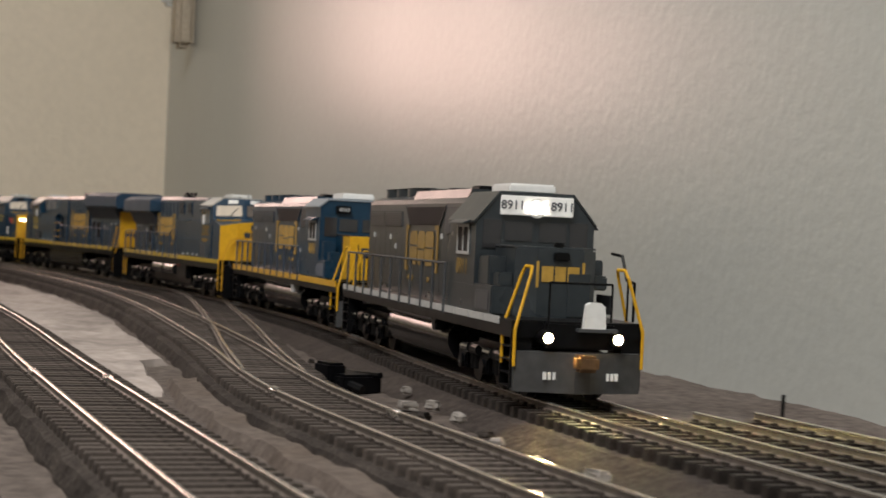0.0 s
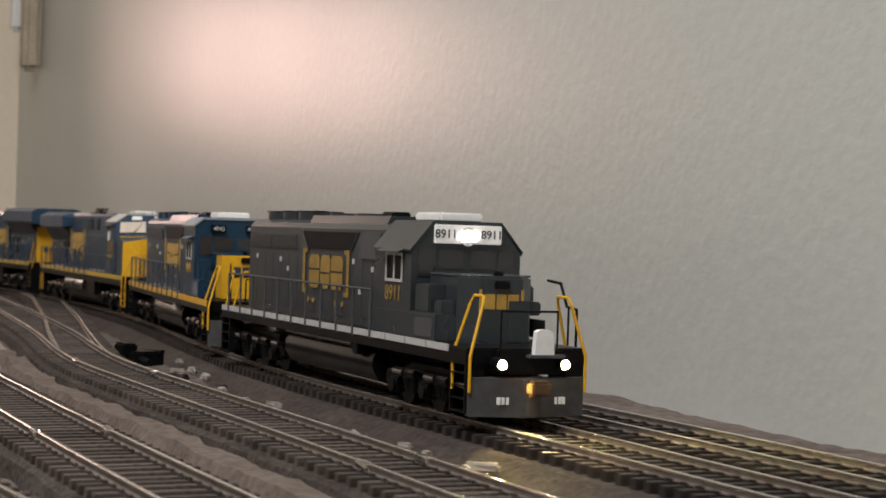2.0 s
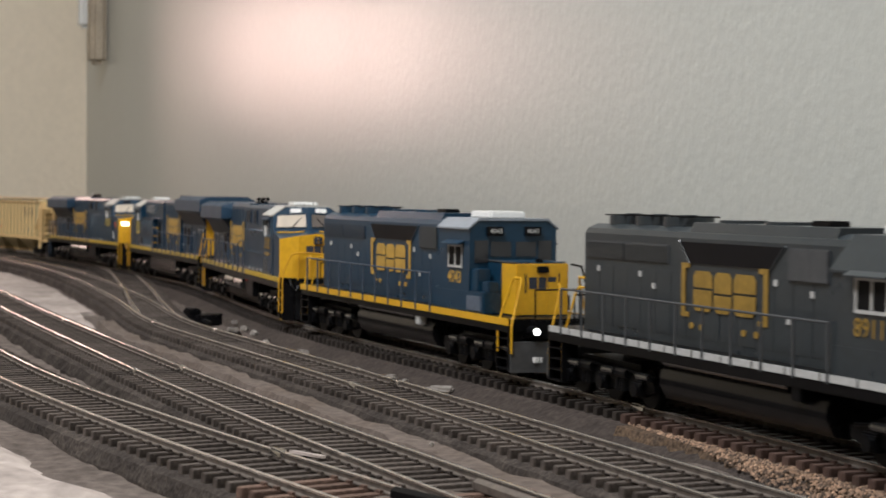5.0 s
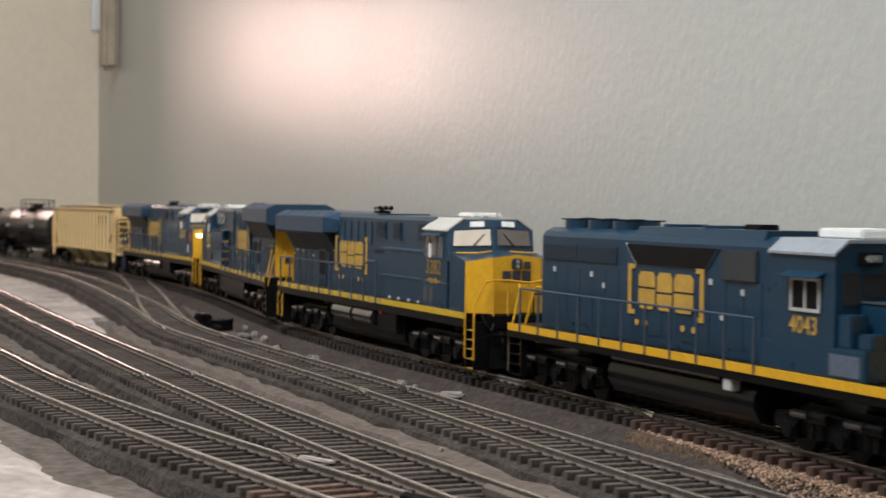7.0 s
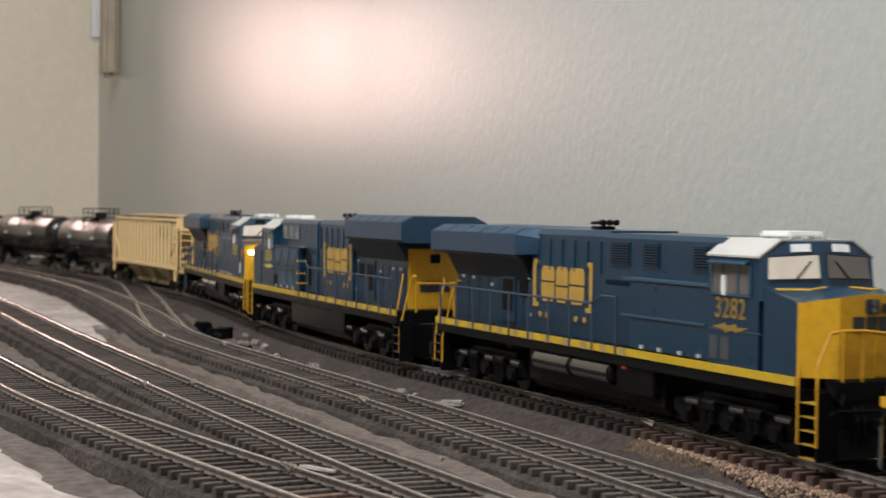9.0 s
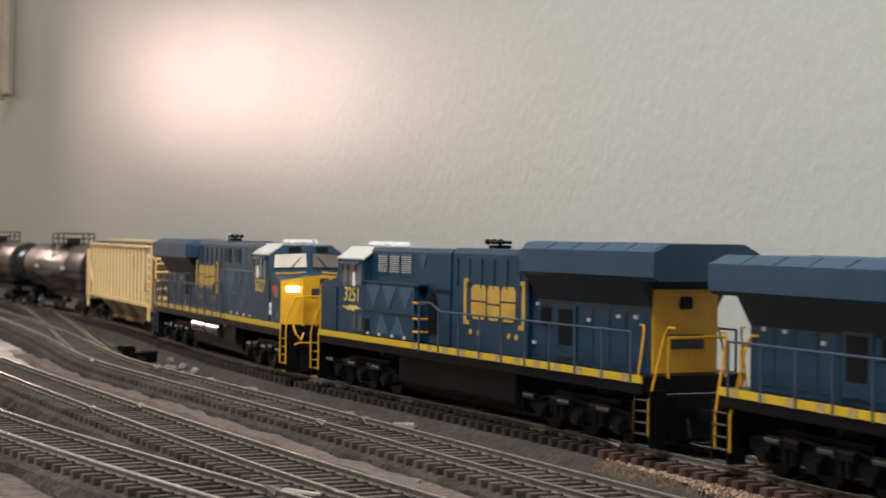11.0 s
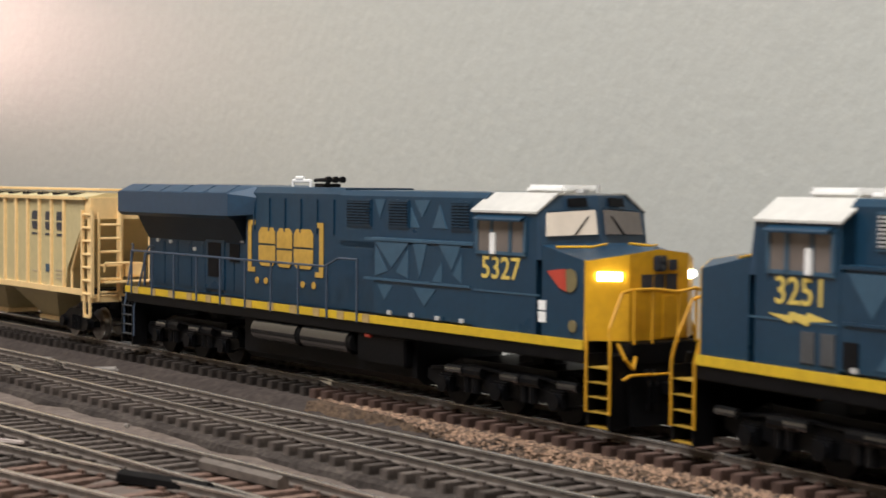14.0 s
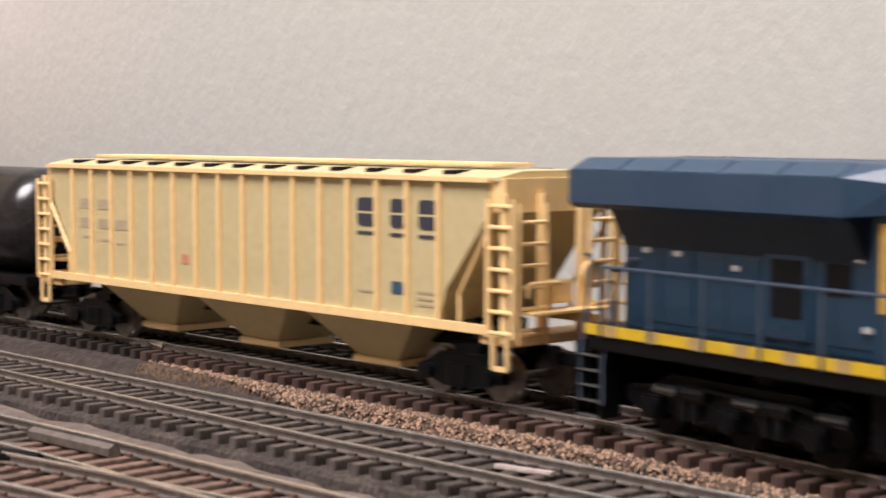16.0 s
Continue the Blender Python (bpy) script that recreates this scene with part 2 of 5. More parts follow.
def smooth_line(pts, step=0.0035):
    """Catmull-Rom through plan points, resampled evenly: a list of (x, y, heading)."""
    p = [np.array(q, float) for q in pts]
    p = [2 * p[0] - p[1]] + p + [2 * p[-1] - p[-2]]
    out = []
    for i in range(1, len(p) - 2):
        for t in np.linspace(0, 1, 60, endpoint=False):
            out.append(0.5 * (2 * p[i] + (p[i + 1] - p[i - 1]) * t + (2 * p[i - 1] - 5 * p[i] + 4 * p[i + 1] - p[i + 2]) * t * t
                              + (3 * p[i] - p[i - 1] - 3 * p[i + 1] + p[i + 2]) * t ** 3))
    out = np.array(out + [p[-2]])
    d = np.concatenate([[0], np.cumsum(np.hypot(*np.diff(out, axis=0).T))])
    s = np.arange(0, d[-1], step)
    x, y = np.interp(s, d, out[:, 0]), np.interp(s, d, out[:, 1])
    h = np.arctan2(np.gradient(y), np.gradient(x))
    return list(zip(x, y, h))


def sweep(bm, line, profile, jitter=0.0, seed=0, closed=True):
    """Sweeps a profile of (lateral, height) metres along a plan line."""
    rnd = random.Random(seed)
    rings = []
    for x, y, h in line:
        c, s = math.cos(h), math.sin(h)
        rings.append([bm.verts.new((x - s * (a + rnd.uniform(-jitter, jitter)), y + c * (a + rnd.uniform(-jitter, jitter)), z + rnd.uniform(-jitter, jitter) * 0.3))
                      for a, z in profile])
    n = len(profile)
    fs = []
    for r0, r1 in zip(rings, rings[1:]):
        for i in range(n if closed else n - 1):
            j = (i + 1) % n
            fs.append(bm.faces.new((r0[i], r0[j], r1[j], r1[i])))
    if closed:
        fs += [bm.faces.new(rings[0]), bm.faces.new(list(reversed(rings[-1])))]
    bmesh.ops.recalc_face_normals(bm, faces=fs)
    return bm


# The room and the layout board ------------------------------------------------
WALL_X = -1.75


def wall_y(x):
    """The back wall's face runs almost parallel to the main line."""
    return 0.0996 - 0.0385 * x


WALL_Y = wall_y(WALL_X)
bm = prism(B(), [(WALL_X - 0.1, wall_y(WALL_X - 0.1)), (1.6, wall_y(1.6)), (1.6, wall_y(1.6) + 0.1), (WALL_X - 0.1, wall_y(WALL_X - 0.1) + 0.1)], -0.9, 1.5, "z")
tagged(part("wall_back", bm, M_WALL, mm=False), "grey-green painted wall with orange-peel texture", "wall", kind="structure")
tagged(part("wall_side", box(B(), WALL_X - 0.1, WALL_X, -2.2, WALL_Y + 0.03, -0.9, 1.5), M_SIDEWALL, mm=False), "beige painted wall meeting the layout's corner", "wall", kind="structure")
tagged(part("wall_front", box(B(), WALL_X - 0.1, 1.7, -2.3, -2.2, -0.9, 1.5), M_SIDEWALL, mm=False), "plain beige painted room wall", "wall", kind="structure")
tagged(part("wall_end", box(B(), 1.6, 1.7, -2.2, WALL_Y + 0.1, -0.9, 1.5), M_SIDEWALL, mm=False), "plain beige painted room wall", "wall", kind="structure")
tagged(part("ceiling", box(B(), WALL_X - 0.1, 1.7, -2.3, WALL_Y + 0.1, 1.5, 1.6), M_CEIL, mm=False), "white painted ceiling", "ceiling", kind="structure")
tagged(part("floor", box(B(), WALL_X - 0.1, 1.7, -2.3, WALL_Y + 0.1, -1.0, -0.9), M_GROUND, mm=False), "dark room floor under the layout", "floor", kind="structure")

MAIN = [on_line(s) for s in np.arange(-2.6, 1.5, 0.004)]
TRACK_B = smooth_line([(-1.36, -0.062), (-1.23, -0.033), (-0.93, -0.018), (-0.75, -0.023), (-0.62, -0.033), (-0.50, -0.0440), (-0.40, -0.0560), (-0.33, -0.0613), (-0.24, -0.0613), (-0.1, -0.0595), (0.1, -0.0595), (0.3, -0.057), (0.6, -0.06), (1.2, -0.1)])
TRACK_C = smooth_line([(-1.25, -0.185), (-0.9, -0.118), (-0.66, -0.1095), (-0.4, -0.1135), (-0.15, -0.1148), (0.0, -0.1125), (0.08, -0.1095), (0.15, -0.1072), (0.35, -0.105), (0.7, -0.12)])
TRACK_D = smooth_line([(-0.9, -0.19), (-0.5, -0.178), (-0.27, -0.166), (-0.13, -0.161), (-0.02, -0.150), (0.06, -0.139), (0.16, -0.124), (0.26, -0.112), (0.36, -0.1055)])
CROSS = smooth_line([(-0.40, -0.055), (-0.50, -0.038), (-0.62, -0.016), (-0.75, 0.006), (-0.87, 0.025), (-0.98, 0.033)])
REAR = smooth_line([(-0.30, 0.031), (-0.12, 0.036), (0.05, 0.036), (0.25, 0.032), (0.45, 0.02), (0.7, -0.03), (1.1, -0.15)])

# ground: one uneven plaster sheet
def ground_height(x, y):
    v = Vector((x, y, 0))
    z = -0.0088 + 0.0014 * noise.noise(v * 9) + 0.0010 * noise.noise(v * 40) + 0.0008 * noise.noise(v * 130)
    return z


bm = B()
xs, ys = np.linspace(WALL_X, 1.6, 520), np.linspace(-0.90, WALL_Y, 230)
grid = [[bm.verts.new((x, y, ground_height(x, y))) for y in ys] for x in xs]
for i in range(len(xs) - 1):
    for j in range(len(ys) - 1):
        bm.faces.new((grid[i][j], grid[i + 1][j], grid[i + 1][j + 1], grid[i][j + 1]))
ground = part("ground", bm, M_GROUND, mm=False)
tagged(ground, "dark brown rough plaster ground of a model railway", "ground", kind="structure")
tagged(part("layout_board", box(B(), WALL_X + 0.001, 1.59, -0.895, 0.03, -0.06, -0.022), M_ROADBED, mm=False), "wooden board under the model railway", "board", kind="structure")

def plaster_patch(x0, x1, low, high, nx, ny, seed, material=None, lift=0.0016, label="bare pale plaster between the tracks"):
    rnd = random.Random(seed)
    bm = B()
    rows = []
    for i in range(nx + 1):
        x = x0 + (x1 - x0) * i / nx
        a, b = low(x) + 0.0035 * noise.noise(Vector((x * 30, seed, 0))), high(x) + 0.0035 * noise.noise(Vector((x * 30, seed, 7)))
        rows.append([bm.verts.new((x + rnd.uniform(-0.001, 0.001), a + (b - a) * j / ny, ground_height(x, a + (b - a) * j / ny) + (lift if 0 < j < ny and 0 < i < nx else -0.002) + rnd.uniform(0, 0.0006))) for j in range(ny + 1)])
    for r0, r1 in zip(rows, rows[1:]):
        for j in range(ny):
            bm.faces.new((r0[j], r1[j], r1[j + 1], r0[j + 1]))
    return tagged(part("plaster_patch", bm, material or M_PLASTER, mm=False), label, "plaster", kind="structure")


def line_y(line, x):
    return float(np.interp(x, [p[0] for p in line], [p[1] for p in line]))


plaster_patch(-1.25, -0.40, lambda x: line_y(TRACK_C, x) + 0.0185, lambda x: line_y(TRACK_B, x) - 0.0185 - 0.01 * (x > -0.5), 70, 8, 21)
plaster_patch(-0.50, 0.06, lambda x: -0.34, lambda x: line_y(TRACK_D, x) - 0.026, 60, 14, 22)
plaster_patch(-0.44, 0.40, lambda x: max(line_y(TRACK_C, x) + 0.0165, line_y(TRACK_B, x) - 0.0275), lambda x: line_y(TRACK_B, x) - 0.0150, 150, 5, 23, M_TANFILL, 0.0026, "smooth tan plaster filled in between two tracks")
plaster_patch(0.10, 0.38, lambda x: max(line_y(TRACK_D, x), -0.16) - 0.012, lambda x: line_y(TRACK_C, x) + 0.012, 70, 10, 24, M_TANFILL, 0.0056, "tan plaster filling the turnout between brown ties")

RAIL_HEAD = [(-0.00045, -0.00055), (-0.00045, -0.0001), (-0.00028, 0.0), (0.00028, 0.0), (0.00045, -0.0001), (0.00045, -0.00055)]
RAIL_WEB = [(-0.0009, -0.0021), (-0.0009, -0.0018), (-0.0003, -0.0015), (-0.0003, -0.00055), (0.0003, -0.00055), (0.0003, -0.0015), (0.0009, -0.0018), (0.0009, -0.0021)]
GAUGE = 0.0169


def offset(line, d):
    return [(x - math.sin(h) * d, y + math.cos(h) * d, h) for x, y, h in line]


def tie_mesh(name, material, length=30.0, width=2.9):
    bm = B()
    box(bm, -width / 2, width / 2, -length / 2, length / 2, -5.2, -2.1, 0.22)
    for sgn in (-1, 1):
        for q in (-1.3, 1.3):
            box(bm, -0.9, 0.9, sgn * 8.45 + q - 0.45, sgn * 8.45 + q + 0.45, -2.12, -1.45)
    bm.transform(Matrix.Scale(0.001, 4))
    me = bpy.data.meshes.new(name)
    bm.to_mesh(me)
    bm.free()
    me.materials.append(material)
    return me


TIE_DARK, TIE_BROWN, TIE_GREY, TIE_RUST = tie_mesh("tie", M_TIE), tie_mesh("tie", M_TIE_BROWN, 31, 3.1), tie_mesh("tie", M_TIE_GREY), tie_mesh("tie", M_TIE_RUST, 31, 3.1)
TRACKS = []
BED_MAIN = [(-0.0300, -0.0130), (-0.0235, -0.0085), (-0.0172, -0.0050), (-0.0155, -0.0046), (0.0155, -0.0046), (0.0172, -0.0050), (0.0235, -0.0085), (0.0300, -0.0130)]
BED_YARD = [(-0.0192, -0.0140), (-0.0182, -0.0084), (-0.0168, -0.0050), (-0.0150, -0.0041), (0.0150, -0.0041), (0.0168, -0.0050), (0.0182, -0.0084), (0.0192, -0.0140)]


def track(name, label, line, spacing, tie_at, near=(-0.75, 0.4), bed=True, seed=1, bed_mat=None):
    root = tagged(new(name), label, "track", kind="structure")
    for sgn in (-1, 1):
        run = offset(line[::3] + [line[-1]], sgn * GAUGE / 2)
        rail = part("rail", sweep(B(), run, RAIL_WEB), M_RAIL_SIDE, root, "dull weathered rail with a shiny head", mm=False)
        part("rail_head", sweep(B(), run, RAIL_HEAD), M_RAIL, rail, "shiny nickel rail head", mm=False)
    if bed:
        part("roadbed", sweep(B(), line[::2], BED_MAIN if name == "main_track" else BED_YARD, 0.0005, seed), bed_mat or M_ROADBED, root,
             "dark crumbling cork roadbed", mm=False)
        if name != "main_track":
            part("tie_fill", sweep(B(), line[::3] + [line[-1]], [(-0.0128, -0.0050), (-0.0126, -0.0029), (0.0126, -0.0029), (0.0128, -0.0050)], 0.00025, seed + 20), M_FILL, root,
                 "grey-brown fill packed between the ties", mm=False)
    TRACKS.append((root, line, spacing, tie_at, near))
    return root


track("main_track", "model railway track with dark ties and shiny rails", MAIN, 0.0059, lambda x: TIE_DARK if x < 0.004 else TIE_BROWN, near=(-0.75, 0.4), seed=1, bed_mat=M_SLOPE)
track("siding_track", "model track with weathered ties on dark roadbed", TRACK_B, 0.0062, lambda x: TIE_GREY, seed=2)
track("yard_track", "model track with weathered ties on dark roadbed", TRACK_C, 0.0062, lambda x: TIE_GREY if x < 0.105 else TIE_RUST, seed=3)
track("yard_track", "curved model track with weathered ties, merging with the next", TRACK_D, 0.0066, lambda x: TIE_GREY if x < 0.078 else TIE_RUST, seed=4)
track("crossover_track", "crossover track linking two lines", CROSS, 0.0072, lambda x: TIE_GREY, bed=False)
track("rear_track", "model track close to the wall behind the main line", REAR, 0.0076, lambda x: TIE_DARK, seed=5)
BAL = [on_line(x) for x in np.arange(0.010, 0.9, 0.004)]
ballast = tagged(part("ballast_bed", sweep(B(), BAL, [(-0.0235, -0.0135), (-0.0192, -0.0045), (0.020, -0.0045), (0.026, -0.0135)], 0.0008, 9), M_BALLAST, mm=False),
                 "tan granular ballast under brown ties", "ballast", kind="structure")
grain_rnd = random.Random(12)
gv, gf = [], []
for k in range(13000):
    gs = grain_rnd.uniform(0.008, 0.42)
    gx, gy, gh = on_line(gs)
    pick = grain_rnd.random()
    rim = min(0.0150 + (gs - 0.008) * 0.10, 0.0255)
    lat = -grain_rnd.uniform(0.0135, max(rim, 0.0145)) if pick < 0.8 else grain_rnd.uniform(-0.015, 0.016)
    gz = -0.0045 if lat > -0.0192 else -0.0045 - min((abs(lat) - 0.0192) * 0.75, 0.0085)
    q = grain_rnd.uniform(0.00016, 0.00044)
    base = len(gv)
    for dx, dy, dz in ((-1, -1, 0), (1, -1, 0), (1, 1, 0), (-1, 1, 0), (-0.5, -0.4, 1.2), (0.6, -0.5, 1.0), (0.4, 0.6, 1.3), (-0.6, 0.4, 0.9)):
        gv.append((gx - math.sin(gh) * lat + q * (dx + grain_rnd.uniform(-0.4, 0.4)), gy + math.cos(gh) * lat + q * (dy + grain_rnd.uniform(-0.4, 0.4)), gz + q * dz))
    gf += [tuple(base + i for i in f) for f in ((4, 5, 6, 7), (0, 1, 5, 4), (1, 2, 6, 5), (2, 3, 7, 6), (3, 0, 4, 7))]
gm = bpy.data.meshes.new("ballast_grains")
gm.from_pydata(gv, [], gf)
gm.materials.append(M_GRAIN)
grains = tagged(new("ballast_grains", gm), "loose tan and dark ballast grains", "ballast", kind="stuff")
# Trains ------------------------------------------------------------------------
S_LEAD = [(0.0, -0.4275), (0.5, -0.3825), (1.0, -0.3365), (1.5, -0.2885), (2.0, -0.2398), (2.5, -0.1904), (3.0, -0.1400), (3.5, -0.09), (4.0, -0.0384),
          (6.5, 0.221), (7.0, 0.2723), (7.5, 0.323), (8.0, 0.3732), (8.5, 0.4232), (9.0, 0.4735), (11.5, 0.7290), (12.0, 0.7829), (12.5, 0.8409),
          (13.0, 0.9033), (13.5, 0.9684), (14.0, 1.0356), (14.5, 1.1055), (15.0, 1.1764), (15.5, 1.2485), (16.0, 1.3211)]
MOVING = []  # (thing, offset behind the leader, half truck distance, reversed)
MESHES = {}


def shared(key, make, material, name, parent, place, label=""):
    """A part whose mesh is shared by all its repeats; place is in millimetres."""
    if key not in MESHES:
        bm = make()
        bm.transform(Matrix.Scale(0.001, 4))
        me = bpy.data.meshes.new(name)
        bm.to_mesh(me)
        bm.free()
        me.materials.append(material)
        MESHES[key] = me
    ob = new(name, MESHES[key])
    ob.parent = parent
    ob.location = Vector(place) * 0.001
    if label:
        ob["label"] = label
    return ob


def wheel_pair(r):
    bm = B()
    for sgn in (-1, 1):
        rod(bm, (0, sgn * 7.6, 0), (0, sgn * 9.6, 0), r, 28)
        rod(bm, (0, sgn * 7.2, 0), (0, sgn * 7.6, 0), r + 0.7, 28)
        rod(bm, (0, sgn * 9.6, 0), (0, sgn * 10.4, 0), r * 0.35, 14)
    rod(bm, (0, -7.4, 0), (0, 7.4, 0), 1.0, 10)
    return bm


def six_wheel_frame():
    """One side frame, outward side towards +y."""
    bm = B()
    prism(bm, [(-30, 7.2), (-28, 9.4), (-14, 9.9), (-11, 8.6), (-6, 8.4), (-3, 9.9), (12, 9.9), (15, 8.5), (21, 8.5), (25, 9.6), (30, 8.6), (30, 6.0), (26, 4.6),
               (19, 5.2), (13, 4.2), (6, 4.6), (0, 4.0), (-6, 4.6), (-13, 4.2), (-19, 5.2), (-26, 4.6), (-30, 5.6)], 10.6, 13.0, "y")
    for u in (-21.5, 0, 21.5):
        box(bm, u - 3.0, u + 3.0, 10.8, 14.2, 3.6, 7.9, 0.5)
        rod(bm, (u, 13.8, 5.5), (u, 15.0, 5.5), 2.0, 12)
    for u in (-11, 11):
        for q in (-1.6, 1.6):
            rod(bm, (u + q, 13.2, 4.2), (u + q, 13.2, 8.8), 1.2, 8)
        rod(bm, (u - 5, 13.6, 9.4), (u + 4, 13.6, 9.4), 1.5, 10)
    pipe(bm, [(-29, 13.2, 8.7), (-16, 13.8, 10.6), (-4, 13.4, 10.2), (10, 13.8, 10.9), (28, 13.2, 9.0)], 0.45)
    return bm


def four_wheel_frame():
    bm = B()
    prism(bm, [(-14, 6.6), (-11, 7.6), (-6, 10.2), (6, 10.2), (11, 7.6), (14, 6.6), (14, 4.4), (10.5, 4.2), (5, 2.6), (-5, 2.6), (-10.5, 4.2), (-14, 4.4)], 10.8, 13.2, "y")
    for u in (-2.2, 0, 2.2):
        rod(bm, (u, 13.1, 3.2), (u, 13.1, 8.0), 1.0, 8)
    for u in (-10, 10):
        rod(bm, (u, 13.0, 5.4), (u, 14.6, 5.4), 1.9, 12)
    return bm


def truck(parent, u, six=True):
    key = "six" if six else "four"
    t = shared(key, lambda: rod(box(B(), -18 if six else -4, 18 if six else 4, -10.7, 10.7, 6.5, 12), (0, 0, 11), (0, 0, 17), 6, 14), M_BLACK_MATT, "truck", parent, (u, 0, 0),
               "black truck with side frames and springs")
    for turn in (0, 180):
        f = shared(key + "frame", six_wheel_frame if six else four_wheel_frame, M_BLACK_MATT, "side_frame", t, (0, 0, 0))
        f.rotation_euler = (0, 0, radians(turn))
    if six:
        for sgn in (-1, 1):
            for a in (-16, 6, 27):
                shared("cylinder", lambda: rod(B(), (-3.2, 0, 0), (3.2, 0, 0), 1.15, 12), M_RESERVOIR, "brake_cylinder", t, (a, sgn * 14.6, 9.6))
    for a in ((-21.5, 0, 21.5) if six else (-10, 10)):
        shared("w6" if six else "w4", lambda: wheel_pair(5.5 if six else 5.2), M_BLACK_MATT if six else M_WHEEL, "wheelset", t, (a, 0, 5.5 if six else 5.2))


M_WHEEL = mat("worn_wheel", (0.36, 0.34, 0.33), 0.3, 0.9, grain=0.3, scale=400)


def logo(parent, u0, u1, z0, z1, y, material=None):
    """Emblem in plain shapes: two brackets, three blocks and four dots."""
    material = material or M_LOGO
    sgn = -1 if y < 0 else 1
    ya, yb = (y - 0.12, y + 0.05) if sgn < 0 else (y - 0.05, y + 0.12)
    w, h = u1 - u0, z1 - z0
    for a, d in ((u0, 1), (u1, -1)):
        bm = B()
        prism(bm, [(a, z0 + h * 0.24), (a + d * w * 0.10, z0 + h * 0.24), (a + d * w * 0.10, z0 + h * 0.31), (a + d * w * 0.05, z0 + h * 0.31), (a + d * w * 0.05, z1 - h * 0.07),
                   (a + d * w * 0.10, z1 - h * 0.07), (a + d * w * 0.10, z1), (a, z1)], ya, yb, "y")
        part("emblem_bracket", bm, material, parent)
    zc0, zc1 = z0 + h * 0.34, z0 + h * 0.90
    hh = zc1 - zc0
    # three plain blocks with cut corners, each parted by a thin line
    m = w * 0.035
    for f0, f1, cut in ((0.15, 0.375, 0.56), (0.40, 0.60, 0.46), (0.625, 0.87, 0.52)):
        a, b, zm = u0 + w * f0, u0 + w * f1, zc0 + hh * cut
        bm = B()
        prism(bm, [(a + m, zc0), (b - m, zc0), (b, zc0 + m), (b, zm - m * 0.2), (a, zm - m * 0.2), (a, zc0 + m)], ya, yb, "y")
        prism(bm, [(a, zm + m * 0.2), (b, zm + m * 0.2), (b, zc1 - m), (b - m, zc1), (a + m, zc1), (a, zc1 - m)], ya, yb, "y")
        part("emblem_block", bm, material, parent)
    for f in (0.13, 0.25, 0.74, 0.88):
        q = u0 + w * f
        part("emblem_dot", prism(B(), [(q + w * 0.028 * math.cos(k * 0.785), z0 + h * 0.12 + h * 0.05 * math.sin(k * 0.785)) for k in range(8)], ya, yb, "y"), material, parent)


def front_emblem(parent, u, z0, z1, half, material):
    """The same three blocks, small, on a face that looks along +x."""
    for a, b in ((-half, -half * 0.38), (-half * 0.30, half * 0.28), (half * 0.36, half)):
        part("emblem_block", box(B(), u - 0.05, u + 0.12, a, b, z0, z1, 0.05), material, parent, "plain emblem block on the nose")


def side_rail(parent, u0, u1, y, ztop, zbot, n, material, name="handrail", sag=None):
    bm = B()
    pts = sag or [(u0, ztop), (u1, ztop)]
    pipe(bm, [(a, y, z) for a, z in pts], 0.33)
    for i in range(n):
        u = u0 + (u1 - u0) * i / (n - 1)
        z = np.interp(u, [p[0] for p in pts], [p[1] for p in pts])
        rod(bm, (u, y, zbot), (u, y, float(z)), 0.4, 6)
    part(name, bm, material, parent, "thin wire handrail with stanchions")


def end_rails(parent, u_in, u_out, material, z0=5.0, z1=33.0, lean=0.0, r=0.38):
    """The pair of grab rails at each corner of a locomotive's end, and the low rail across it."""
    for sgn in (-1, 1):
        for u, tip in ((u_in, -1), (u_out, 1)):
            y = sgn * 16.4
            yi = sgn * 12.6
            bm = pipe(B(), [(u, y, z0), (u, y, z0 + 9), (u - lean * tip, yi, z1 - 2.0), (u - lean * tip - tip * 1.0, yi - sgn * 0.6, z1), (u - lean * tip - tip * 3.5, yi - sgn * 1.2, z1)], r)
            part("grab_rail", bm, material, parent)


def steps(parent, u0, u1, n=4, material=None, z0=3.0, z1=17.0):
    for sgn in (-1, 1):
        a, b = sorted((sgn * 11.5, sgn * 16.8))
        bm = B()
        for u in (u0, u1):
            box(bm, u - 0.35, u + 0.35, a, b, z0, z1)
        box(bm, u0, u1, a if sgn > 0 else b - 0.5, a + 0.5 if sgn > 0 else b, z0, z1)
        well = part("step_well", bm, M_BLACK, parent)
        for i in range(n):
            z = z0 + 0.3 + (z1 - z0) * i / n
            shared(("tread", round(u1 - u0, 1), material.name), lambda: box(B(), -(u1 - u0) / 2, (u1 - u0) / 2, -2.6, 2.6, -0.12, 0.12), material, "tread", well, ((u0 + u1) / 2, sgn * 14.3, z))


def slats(bm, u0, u1, z0, z1, y, n, depth=0.5):
    for i in range(n):
        z = z0 + (z1 - z0) * (i + 0.5) / n
        box(bm, u0, u1, y - depth / 2, y + depth / 2, z - (z1 - z0) / n * 0.22, z + (z1 - z0) / n * 0.22)


def coupler(parent, u, sgn, material):
    bm = B()
    box(bm, *sorted((u, u + sgn * 6)), -1.6, 1.6, 8.6, 11.4, 0.3)
    box(bm, *sorted((u + sgn * 6, u + sgn * 10.5)), -3.2, 2.4, 8.0, 12.0, 0.8)
    rod(bm, (u + sgn * 1, 4, 9), (u + sgn * 3, 4.5, 4), 0.6)
    part("coupler", bm, material, parent)


